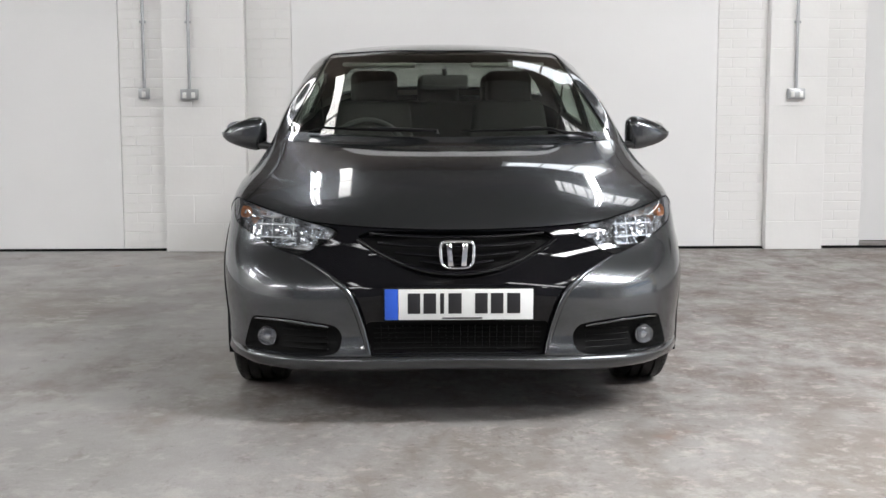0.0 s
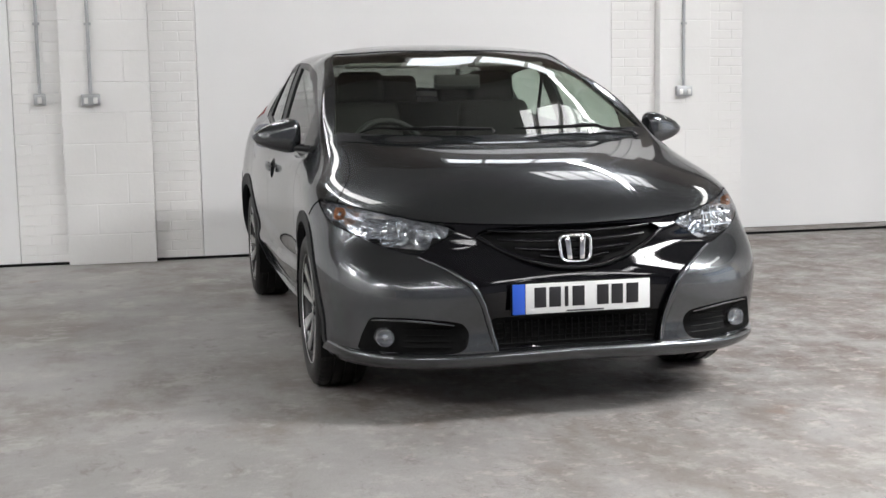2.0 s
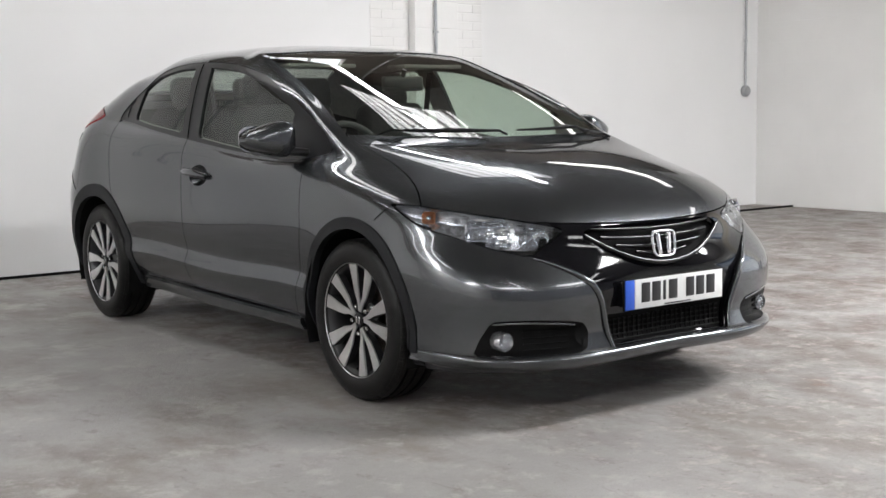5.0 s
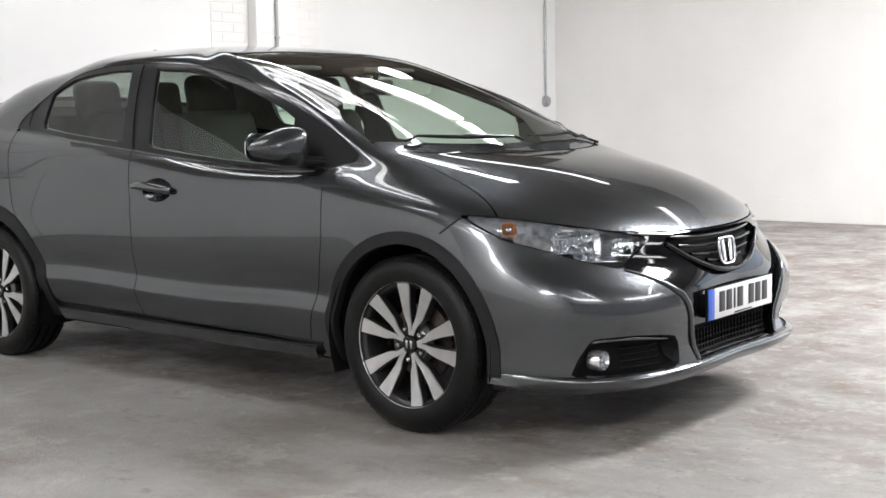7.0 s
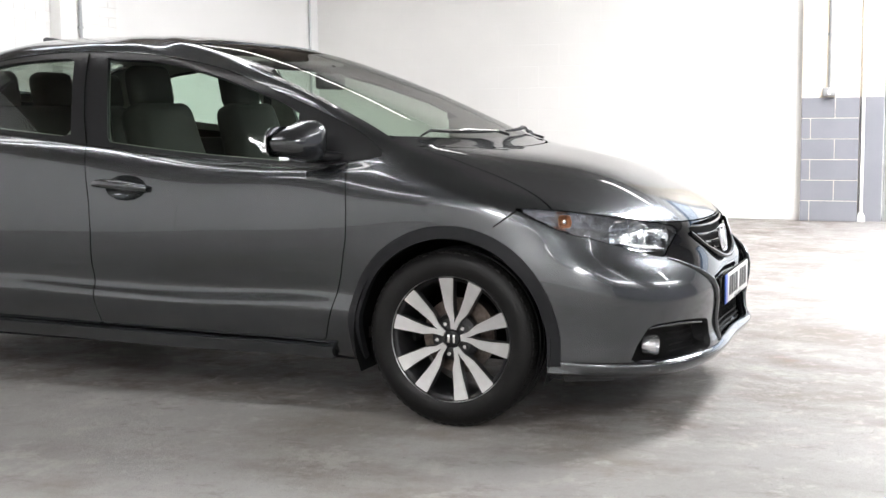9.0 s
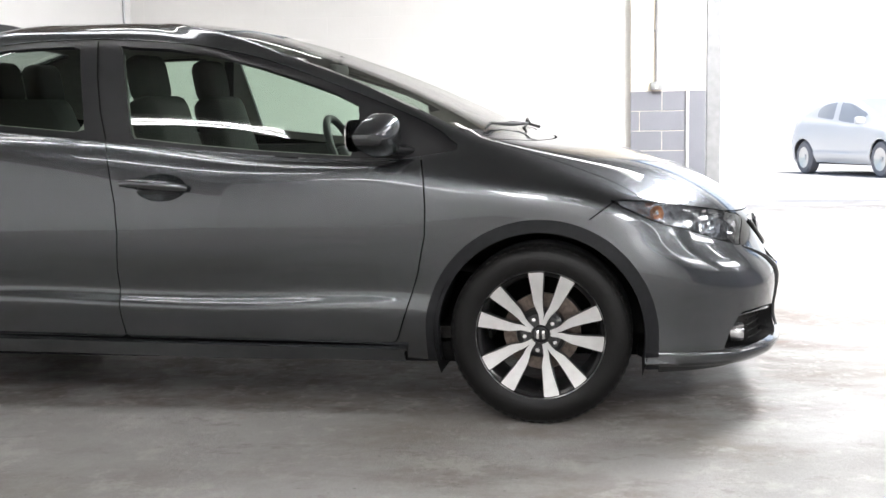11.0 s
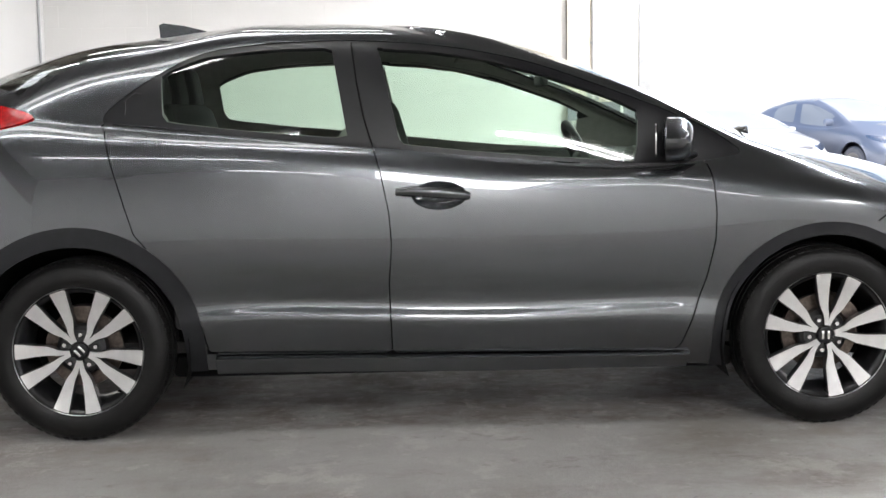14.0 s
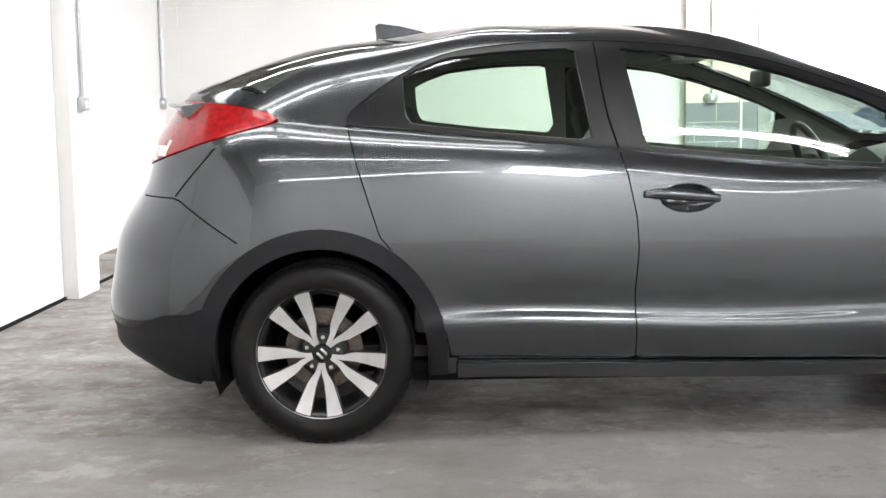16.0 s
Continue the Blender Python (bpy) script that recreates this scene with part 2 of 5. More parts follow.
# grille and tyre colour lightened to carry the yard's glare
YARD_TRIM = material("glare_grey_trim", (0.20, 0.20, 0.22), 0.6, vary=0.1)
CAR_WHITE = material("white_car_paint", (0.80, 0.80, 0.80), 0.3, coat=1.0)
CAR_BLUE = material("blue_grey_car_paint", (0.27, 0.30, 0.38), 0.35, 0.4, coat=1.0)


# ---- mesh helpers ----
def link_mesh(name, bm, mat, smooth=True, angle=35):
    me = bpy.data.meshes.new(name)
    bmesh.ops.recalc_face_normals(bm, faces=bm.faces)
    lim = radians(angle)
    for f in bm.faces:
        f.smooth = smooth
    if smooth:
        for e in bm.edges:
            if len(e.link_faces) == 2 and e.calc_face_angle(0) > lim:
                e.smooth = False
    bm.to_mesh(me)
    bm.free()
    me.materials.append(mat)
    return me


def part(name, bm, mat, parent=None, label="", smooth=True, angle=35):
    """One mesh object under a thing or a part; bm in world coordinates of the parent."""
    me = bm if isinstance(bm, bpy.types.Mesh) else link_mesh(name, bm, mat, smooth, angle)
    ob = new(name, me)
    if parent is not None:
        ob.parent = parent
    return tagged(ob, label=label)


def thing(name, label, category, group="", at=None, kind=""):
    ob = new(name)
    ob.empty_display_size = 0.1
    if at is not None:
        ob.matrix_world = at
    return tagged(ob, label, category, group, kind)


def box(size, centre=(0, 0, 0), bevel=0.0, seg=2, turn=None):
    bm = bmesh.new()
    bmesh.ops.create_cube(bm, size=1)
    bmesh.ops.scale(bm, vec=size, verts=bm.verts)
    if bevel:
        bmesh.ops.bevel(bm, geom=bm.edges[:], offset=bevel, segments=seg, profile=0.5, affect="EDGES")
    if turn is not None:
        bmesh.ops.transform(bm, matrix=turn, verts=bm.verts)
    bmesh.ops.translate(bm, vec=centre, verts=bm.verts)
    return bm


def join(*parts):
    """Several bmeshes as one."""
    out = bmesh.new()
    for b in parts:
        me = bpy.data.meshes.new("tmp")
        b.to_mesh(me)
        b.free()
        out.from_mesh(me)
        bpy.data.meshes.remove(me)
    return out


def lathe(profile, steps=48, axis="X"):
    """A closed turned body: profile of (radius, along) points about an axis."""
    bm = bmesh.new()
    rings = []
    for i in range(steps):
        a = 2 * math.pi * i / steps
        row = []
        for r, h in profile:
            p = (h, r * math.cos(a), r * math.sin(a)) if axis == "X" else (r * math.cos(a), r * math.sin(a), h)
            if axis == "Y":
                p = (r * math.cos(a), h, r * math.sin(a))
            row.append(bm.verts.new(p))
        rings.append(row)
    for i in range(steps):
        a, b = rings[i], rings[(i + 1) % steps]
        for j in range(len(profile) - 1):
            bm.faces.new((a[j], a[j + 1], b[j + 1], b[j]))
    return bm


def tube(points, radius, sides=8, closed=False):
    """A round bar along points."""
    bm = bmesh.new()
    pts = [Vector(p) for p in points]
    n, rows = len(pts), []
    for i, p in enumerate(pts):
        a = pts[i - 1] if (i or closed) else p
        b = pts[(i + 1) % n] if (i < n - 1 or closed) else p
        d = (b - a).normalized()
        side = d.cross(Vector((0.013, 0.21, 1))).normalized()
        if side.length < 0.5:
            side = d.cross(Vector((1, 0, 0))).normalized()
        up = side.cross(d)
        rad = radius[i] if isinstance(radius, (list, tuple)) else radius
        rows.append([bm.verts.new(p + rad * (math.cos(2 * math.pi * k / sides) * side + math.sin(2 * math.pi * k / sides) * up)) for k in range(sides)])
    for i in range(n if closed else n - 1):
        a, b = rows[i], rows[(i + 1) % n]
        for k in range(sides):
            bm.faces.new((a[k], a[(k + 1) % sides], b[(k + 1) % sides], b[k]))
    if not closed:
        bm.faces.new(rows[0])
        bm.faces.new(rows[-1][::-1])
    return bm


def prism(outline, depth, place, bevel=0.0):
    """A flat outline of (a, b) points, given depth; place turns (a, b, d) into a point."""
    bm = bmesh.new()
    n = len(outline)
    a = [bm.verts.new(place(p, q, 0)) for p, q in outline]
    b = [bm.verts.new(place(p, q, depth)) for p, q in outline]
    f0 = bm.faces.new(a)
    f1 = bm.faces.new(b[::-1])
    for i in range(n):
        bm.faces.new((a[i], b[i], b[(i + 1) % n], a[(i + 1) % n]))
    if bevel:
        bmesh.ops.bevel(bm, geom=[e for e in bm.edges if f1 in e.link_faces], offset=bevel, segments=2, profile=0.5, affect="EDGES")
    return bm


def mirrored(bm):
    """The bmesh, turned over to the other side of the car."""
    bmesh.ops.scale(bm, vec=(-1, 1, 1), verts=bm.verts)
    bmesh.ops.reverse_faces(bm, faces=bm.faces)
    return bm


# ---- the garage ----
def slab(name, lo, hi, mat, label="", category="wall", bevel=0.0):
    size = [hi[i] - lo[i] for i in range(3)]
    mid = [(hi[i] + lo[i]) / 2 for i in range(3)]
    return tagged(part(name, box(size, mid, bevel), mat, smooth=False), label, category, kind="structure")


DOOR_Y0, DOOR_Y1, DOOR_TOP = -4.8, -0.22, 4.0
floor = slab("floor", (LEFT - 0.3, NEAR - 0.3, -0.2), (RIGHT + 0.45, BACK + 0.96, 0.0), FLOOR, "worn stained grey concrete garage floor", "floor")
wall_back = slab("wall_back", (LEFT - 0.3, BACK + 0.05, 0), (3.42, BACK + 0.96, 3.0), WALL, "white painted back wall of the garage")
slab("wall_back_recess", (3.42, BACK + 0.56, 0), (RIGHT + 0.4, BACK + 0.96, 3.0), WALL, "white painted back wall of the garage")
# upper wall out of view, dark brown to darken the bonnet's reflections
slab("wall_back_upper", (LEFT - 0.3, BACK + 0.02, 3.0), (RIGHT + 0.4, BACK + 0.96, CEIL), BROWN, "dark upper wall, out of view, toned for the bonnet's reflections")
slab("wall_left", (LEFT - 0.3, NEAR, 0), (LEFT, BACK + 0.05, 3.0), WALL, "white painted side wall")
# never in view: white here lifts what the doors reflect
slab("wall_left_upper", (LEFT - 0.3, NEAR, 3.0), (LEFT + 0.01, BACK + 0.05, CEIL), WALL, "upper side wall, out of view, white to brighten the doors' reflections")
# never in view: grey here darkens what the car's front reflects
slab("wall_near", (LEFT - 0.3, NEAR - 0.3, 0), (RIGHT + 0.4, NEAR, CEIL), DADO, "wall facing the car, out of view, grey to darken its front")
wall_right = slab("wall_right", (RIGHT + 0.05, DOOR_Y1 + 0.1, 0), (RIGHT + 0.4, BACK + 0.96, CEIL), WALL, "white painted blockwork wall beside the open doorway")
slab("wall_right_far", (RIGHT, NEAR, 0), (RIGHT + 0.4, DOOR_Y0, CEIL), WALL, "white painted wall beyond the doorway")
slab("wall_over_door", (RIGHT, DOOR_Y0, DOOR_TOP), (RIGHT + 0.4, DOOR_Y1 + 0.1, CEIL), WALL, "white painted wall above the doorway")


def ceiling_sheet():
    """The roof lining, with openings for the roof lights."""
    xs = sorted({LEFT - 0.3, RIGHT + 0.4, *(x + s * a / 2 for x, y, a, b in ROOF_LIGHTS_AND_FILL for s in (-1, 1))})
    ys = sorted({NEAR - 0.3, BACK + 0.96, *(y + s * b / 2 for x, y, a, b in ROOF_LIGHTS_AND_FILL for s in (-1, 1))})
    cells = []
    for i in range(len(xs) - 1):
        for j in range(len(ys) - 1):
            cx, cy = (xs[i] + xs[i + 1]) / 2, (ys[j] + ys[j + 1]) / 2
            if not any(abs(cx - x) < a / 2 and abs(cy - y) < b / 2 for x, y, a, b in ROOF_LIGHTS_AND_FILL):
                cells.append(box((xs[i + 1] - xs[i], ys[j + 1] - ys[j], 0.2), (cx, cy, CEIL + 0.1)))
    return join(*cells)


# out of view; toned dark so the bonnet's reflections stay dark
tagged(part("ceiling", ceiling_sheet(), CEILING, smooth=False), "dark ceiling sheets, out of view, with roof light openings", "ceiling", kind="structure")

# sheets of white board between the piers of the back wall
BOARDS = [(LEFT, -2.415, 0), (-1.08, 2.25, 0), (3.42, RIGHT + 0.05, 0.51)]
PAINTED = 3.0
for a, b, deep in BOARDS:
    slab("wall_board", (a + 0.003, BACK + deep, 0.004), (b - 0.003, BACK + deep + 0.05, PAINTED), PANEL, "smooth white board fixed to the back wall", "wall", 0.002)
# piers of the back wall
PIERS = [(-2.067, -1.43), (2.638, 3.09)]
# block piers and brick bays are laid piece by piece at the end of the file
tagged(part("skirting_gap", box((RIGHT - LEFT, 0.012, 0.02), ((RIGHT + LEFT) / 2, BACK - 0.004, 0.01)), MATT), "dark gap along the foot of the wall", "trim", kind="structure")


def switch_unit(x, y, z, turn, width, label, pipe_to, round_box=False, twin=False):
    """A metal switch box on the wall, with its conduit going up."""
    root = thing("light_switch", label, "switch", "switches on the walls", pose(x, y, z, 0, 0, turn))
    if round_box:
        part("switch_box", lathe([(0, -0.05), (0.05, -0.05), (0.062, -0.035), (0.062, 0)], 24, "Y"), GALV, root)
    else:
        part("switch_box", box((width, 0.045, 0.085), (0, -0.0225, 0), 0.008), GALV, root)
        for s in ((-0.25, 0.25) if twin else (0,)):
            part("rocker", box((0.03, 0.012, 0.045), (s * width, -0.049, -0.006), 0.004), WHITE_PLASTIC, root)
        part("cover_plate", box((width - 0.016, 0.006, 0.07), (0, -0.046, 0), 0.002), GALV, root)
    part("conduit", tube([(0, -0.016, 0.04), (0, -0.016, pipe_to - z)], 0.0125, 10), GALV, root)
    for h in (0.55, 1.25, 2.2):
        part("saddle", box((0.05, 0.018, 0.02), (0, -0.014, h), 0.004), GALV, root)
    return root


switch_unit(-1.856, 5.32, 1.222, 0, 0.135, "galvanised twin light switch with steel conduit on a pier", CEIL, twin=True)
switch_unit(2.84, 5.32, 1.222, 0, 0.135, "galvanised twin light switch with steel conduit on a block pier", CEIL, twin=True)
switch_unit(-2.22, 5.41, 1.23, 0, 0.085, "small white switch with white trunking on the brick bay", CEIL)
switch_unit(7.52, 5.92, 1.275, 0, 0.09, "round galvanised box with conduit near the corner", CEIL, round_box=True)
switch_unit(7.655, 0.33, 1.25, -90, 0.12, "galvanised light switch with conduit on the cream pier", CEIL)
part_line = thing("board_joint", "thin dark joint between two wall boards", "joint", kind="structure")
for x in (-6.0,):
    part("joint_strip", box((0.006, 0.004, CEIL - 0.02), (x, BACK - 0.001, CEIL / 2)), CEILING, part_line)

# doorway: roller shutter guides and reveal
for y in (DOOR_Y1 - 0.02, DOOR_Y0 + 0.06):
    guide = thing("shutter_guide", "grey steel roller shutter guide beside the open doorway", "door guide", "shutter guides")
    part("channel", join(box((0.10, 0.02, DOOR_TOP), (RIGHT + 0.10, y + 0.06, DOOR_TOP / 2), 0.003), box((0.02, 0.13, DOOR_TOP), (RIGHT + 0.05, y, DOOR_TOP / 2), 0.003), box((0.02, 0.13, DOOR_TOP), (RIGHT + 0.15, y, DOOR_TOP / 2), 0.003)), GALV, guide, smooth=False)
    part("angle", box((0.05, 0.06, DOOR_TOP), (RIGHT + 0.22, y - 0.02, DOOR_TOP / 2), 0.004), GALV, guide, smooth=False)
pipe = thing("waste_pipe", "white plastic pipe standing beside the doorway", "pipe")
part("pipe_run", tube([(RIGHT - 0.03, 0.02, 0.09), (RIGHT - 0.03, 0.02, 1.2), (RIGHT - 0.03, 0.02, CEIL)], 0.016, 10), WHITE_PLASTIC, pipe)
part("pipe_foot", lathe([(0, 0), (0.04, 0), (0.04, 0.05), (0.02, 0.09), (0, 0.09)], 16, "Z"), WHITE_PLASTIC, pipe).location = (RIGHT - 0.03, 0.02, 0.0)

# fluorescent battens under the ceiling, and wide diffusers
batten = thing("batten_light", "white twin fluorescent batten hung under the ceiling", "ceiling light", "batten lights", pose(0, 0, 0))
part("batten_body", box((0.16, 1.5, 0.06), (0, 0, 0.06), 0.008), WHITE_PLASTIC, batten)
for e in (-1, 1):
    part("lamp_tube", tube([(e * 0.05, -0.74, 0.0), (e * 0.05, 0.74, 0.0)], 0.019, 10), TUBE, batten)
    part("hanger", tube([(0, e * 0.6, 0.09), (0, e * 0.6, CEIL - 4.0)], 0.004, 6), GALV, batten)
LIGHTS = [(x, y) for x in (-1.8, 2.25) for y in (4.55, 2.9, -3.4, -6.8)] + [(-4.9, y) for y in (3.7, 0.5, -4.0)] + [(-8.8, 3.2), (-8.8, -0.4)]
batten.matrix_basis = pose(*LIGHTS[0], 4.0)
for x, y in LIGHTS[1:]:
    copy_thing(batten, pose(x, y, 4.0))
wide = thing("diffuser_light", "wide fluorescent fitting with an opal diffuser", "ceiling light", "diffuser lights", pose(0, 0, 0))
part("fitting_body", box((0.24, 1.5, 0.05), (0, 0, 0.06), 0.008), WHITE_PLASTIC, wide)
part("diffuser", box((0.22, 1.46, 0.05), (0, 0, 0.01), 0.02), OPAL, wide)
for e in (-1, 1):
    part("hanger", tube([(0, e * 0.6, 0.08), (0, e * 0.6, CEIL - 4.0)], 0.004, 6), GALV, wide)
wide.matrix_basis = pose(-1.25, 4.6, 4.0)
for x, y in ((-1.25, 3.05), (4.9, 4.6), (4.9, 3.05), (4.9, 0.0)):
    copy_thing(wide, pose(x, y, 4.0))
# opaque panels above the lamps, five of the six added with the fill
for x, y, a, b in ROOF_LIGHTS_AND_FILL:
    roof_light_fill = thing("roof_light_fill", "white roof light panel in the ceiling, mostly added as fill", "roof light", "roof lights")
    part("glazing", box((a + 0.1, b + 0.1, 0.03), (x, y, CEIL + 0.22)), WHITE_PLASTIC, roof_light_fill, smooth=False)
    for e in range(-3, 4):
        part("glazing_bar", box((0.04, b, 0.05), (x + e * a / 7, y, CEIL + 0.0), 0.004), WHITE_PLASTIC, roof_light_fill, smooth=False)

for a, b, lo, hi in HIGH_WINDOWS:
    high = thing("high_window", "high window strip near the ceiling in the back wall", "window", "high windows", kind="structure")
    for z in (lo - 0.03, hi + 0.03):
        part("rail", box((b - a + 0.12, 0.05, 0.06), ((a + b) / 2, BACK - 0.02, z), 0.005), WHITE_PLASTIC, high, smooth=False)
    for x in np.linspace(a - 0.03, b + 0.03, 4):
        part("mullion", box((0.05, 0.05, hi - lo), (float(x), BACK - 0.03, (lo + hi) / 2), 0.004), WHITE_PLASTIC, high, smooth=False)

# ---- outside ----
# the yard falls gently away from the doorway
YARD_FALL = Matrix.Translation((RIGHT + 0.45, 0, -0.006)) @ Matrix.Rotation(radians(1.7), 4, "Y")
yard = tagged(part("ground", box((400, 400, 0.2), (200, 0, -0.1)), YARD, smooth=False), "sunlit pale concrete yard outside the doorway", "ground", kind="structure")
yard.matrix_basis = YARD_FALL
# backdrop added to fill the overexposed view beyond the cars
far = thing("yard_backdrop", "pale backdrop wall added for the blown-out view across the yard", "building")
part("wall", box((6, 60, 14), (46, -4, 5)), BACKDROP, far, smooth=False)
part("roof", box((6.2, 60.2, 0.4), (46, -4, 12.2), 0.05), CEILING, far, smooth=False)


# ---- the car's skin ----
# Rings from the bottom edge to the roof; each runs from the front centre round the side to the rear centre.
# Half width, y, z at thirteen meridians.
EDGE = [(0, 0.0471, 0.2157), (0.33, 0.0583, 0.2046), (0.6199, 0.1292, 0.1907), (0.7941, 0.3448, 0.1843), (0.8428, 0.8254, 0.1862), (0.7963, 1.256, 0.2133), (0.7851, 1.806, 0.2157), (0.7846, 2.357, 0.2211), (0.7898, 2.907, 0.2276), (0.8307, 3.421, 0.2129), (0.7919, 3.846, 0.2001), (0.4984, 4.085, 0.2322), (0, 4.124, 0.2393)]
LIP = [(0, -0.0141, 0.2498), (0.3284, -0.0162, 0.2461), (0.6422, 0.0736, 0.2423), (0.8334, 0.3336, 0.2487), (0.8763, 0.825, 0.2635), (0.8268, 1.256, 0.2727), (0.8211, 1.808, 0.2762), (0.8219, 2.359, 0.282), (0.8268, 2.909, 0.288), (0.8658, 3.425, 0.2921), (0.8336, 3.88, 0.2853), (0.5293, 4.186, 0.2986), (0, 4.226, 0.302)]
FLICK = [(0, -0.006, 0.3007), (0.332, -0.0106, 0.2973), (0.6496, 0.0783, 0.2968), (0.8393, 0.3324, 0.3102), (0.8787, 0.8248, 0.3358), (0.8586, 1.257, 0.3809), (0.8664, 1.809, 0.3856), (0.8703, 2.361, 0.3938), (0.8739, 2.912, 0.4023), (0.8779, 3.429, 0.3562), (0.8473, 3.885, 0.3474), (0.5403, 4.198, 0.36), (0, 4.24, 0.3617)]
CREASE = [(0, 0.0034, 0.3507), (0.3362, -0.0049, 0.3484), (0.6576, 0.0838, 0.3503), (0.8451, 0.3316, 0.3715), (0.8817, 0.8249, 0.408), (0.8502, 1.258, 0.4431), (0.8513, 1.81, 0.436), (0.856, 2.362, 0.4444), (0.8629, 2.914, 0.4535), (0.89, 3.432, 0.4202), (0.86, 3.889, 0.4106), (0.5512, 4.212, 0.4214), (0, 4.254, 0.4225)]
BUMPER = [(0, -0.0135, 0.4902), (0.3362, -0.0155, 0.4902), (0.6671, 0.0874, 0.4979), (0.8559, 0.3416, 0.5188), (0.8887, 0.8251, 0.5551), (0.8605, 1.258, 0.5322), (0.862, 1.81, 0.5301), (0.8678, 2.363, 0.5387), (0.8757, 2.916, 0.5483), (0.8968, 3.435, 0.559), (0.8716, 3.884, 0.5607), (0.5569, 4.192, 0.5729), (0, 4.236, 0.5754)]
LOWER = [(0, 0.0345, 0.5985), (0.3361, 0.0576, 0.6055), (0.658, 0.1987, 0.6201), (0.8429, 0.4124, 0.6513), (0.8813, 0.8248, 0.6926), (0.8736, 1.257, 0.6745), (0.8764, 1.81, 0.6768), (0.8804, 2.363, 0.6854), (0.8889, 2.917, 0.6957), (0.8988, 3.437, 0.6977), (0.8707, 3.867, 0.701), (0.5507, 4.157, 0.7245), (0, 4.202, 0.7379)]
SHOULDER = [(0, 0.0715, 0.6903), (0.316, 0.1002, 0.6981), (0.599, 0.2284, 0.7196), (0.8053, 0.4634, 0.7623), (0.871, 0.8237, 0.8018), (0.8667, 1.256, 0.802), (0.8667, 1.809, 0.8025), (0.8695, 2.363, 0.8161), (0.8771, 2.917, 0.833), (0.8846, 3.438, 0.8369), (0.8545, 3.829, 0.8414), (0.5329, 4.077, 0.8658), (0, 4.121, 0.8793)]
WAIST = [(0, 0.3336, 0.8567), (0.2973, 0.355, 0.8566), (0.527, 0.4439, 0.8488), (0.7155, 0.6617, 0.8662), (0.8041, 0.9019, 0.8892), (0.8424, 1.255, 0.8861), (0.846, 1.808, 0.8867), (0.8488, 2.362, 0.9212), (0.8537, 2.917, 0.9616), (0.8493, 3.422, 0.9872), (0.8176, 3.798, 1.001), (0.5217, 4.035, 1.006), (0, 4.08, 1.009)]
BELT = [(0, 0.8655, 0.9704), (0.299, 0.8843, 0.9734), (0.5291, 0.9519, 0.9835), (0.6951, 1.046, 0.9941), (0.7708, 1.111, 0.9702), (0.8036, 1.274, 0.9227), (0.8115, 1.808, 0.9266), (0.8093, 2.361, 0.9883), (0.7978, 2.915, 1.042), (0.7742, 3.389, 1.089), (0.7363, 3.684, 1.14), (0.5007, 3.899, 1.202), (0, 3.944, 1.222)]
PILLAR = [(0, 1.355, 1.182), (0.2802, 1.365, 1.187), (0.4802, 1.399, 1.193), (0.6259, 1.46, 1.186), (0.6965, 1.471, 1.182), (0.7276, 1.583, 1.151), (0.7375, 1.876, 1.15), (0.749, 2.379, 1.171), (0.741, 2.872, 1.198), (0.7058, 3.205, 1.231), (0.6461, 3.459, 1.278), (0.4305, 3.643, 1.31), (0, 3.686, 1.326)]
RAIL = [(0, 1.814, 1.353), (0.2605, 1.818, 1.358), (0.4576, 1.838, 1.355), (0.5772, 1.868, 1.343), (0.6267, 1.9, 1.33), (0.669, 1.992, 1.317), (0.6696, 2.144, 1.326), (0.6785, 2.426, 1.346), (0.6713, 2.799, 1.351), (0.6397, 3.061, 1.341), (0.5665, 3.263, 1.347), (0.3709, 3.386, 1.381), (0, 3.418, 1.393)]
GUTTER = [(0, 2.022, 1.414), (0.2502, 2.025, 1.414), (0.4464, 2.044, 1.405), (0.5316, 2.069, 1.402), (0.5715, 2.099, 1.396), (0.5815, 2.161, 1.388), (0.5962, 2.262, 1.395), (0.5978, 2.463, 1.406), (0.5897, 2.725, 1.409), (0.5622, 2.926, 1.406), (0.4861, 3.087, 1.392), (0.3306, 3.188, 1.408), (0, 3.219, 1.414)]
SPINE = [(0, 2.3, 1.452), (0, 2.31, 1.453), (0, 2.33, 1.454), (0, 2.36, 1.456), (0, 2.39, 1.458), (0, 2.43, 1.46), (0, 2.48, 1.462), (0, 2.57, 1.464), (0, 2.7, 1.464), (0, 2.81, 1.462), (0, 2.89, 1.459), (0, 2.96, 1.456), (0, 3, 1.453)]
RINGS = [EDGE, LIP, FLICK, CREASE, BUMPER, LOWER, SHOULDER, WAIST, BELT, PILLAR, RAIL, GUTTER, SPINE]


BELT_RING = 8


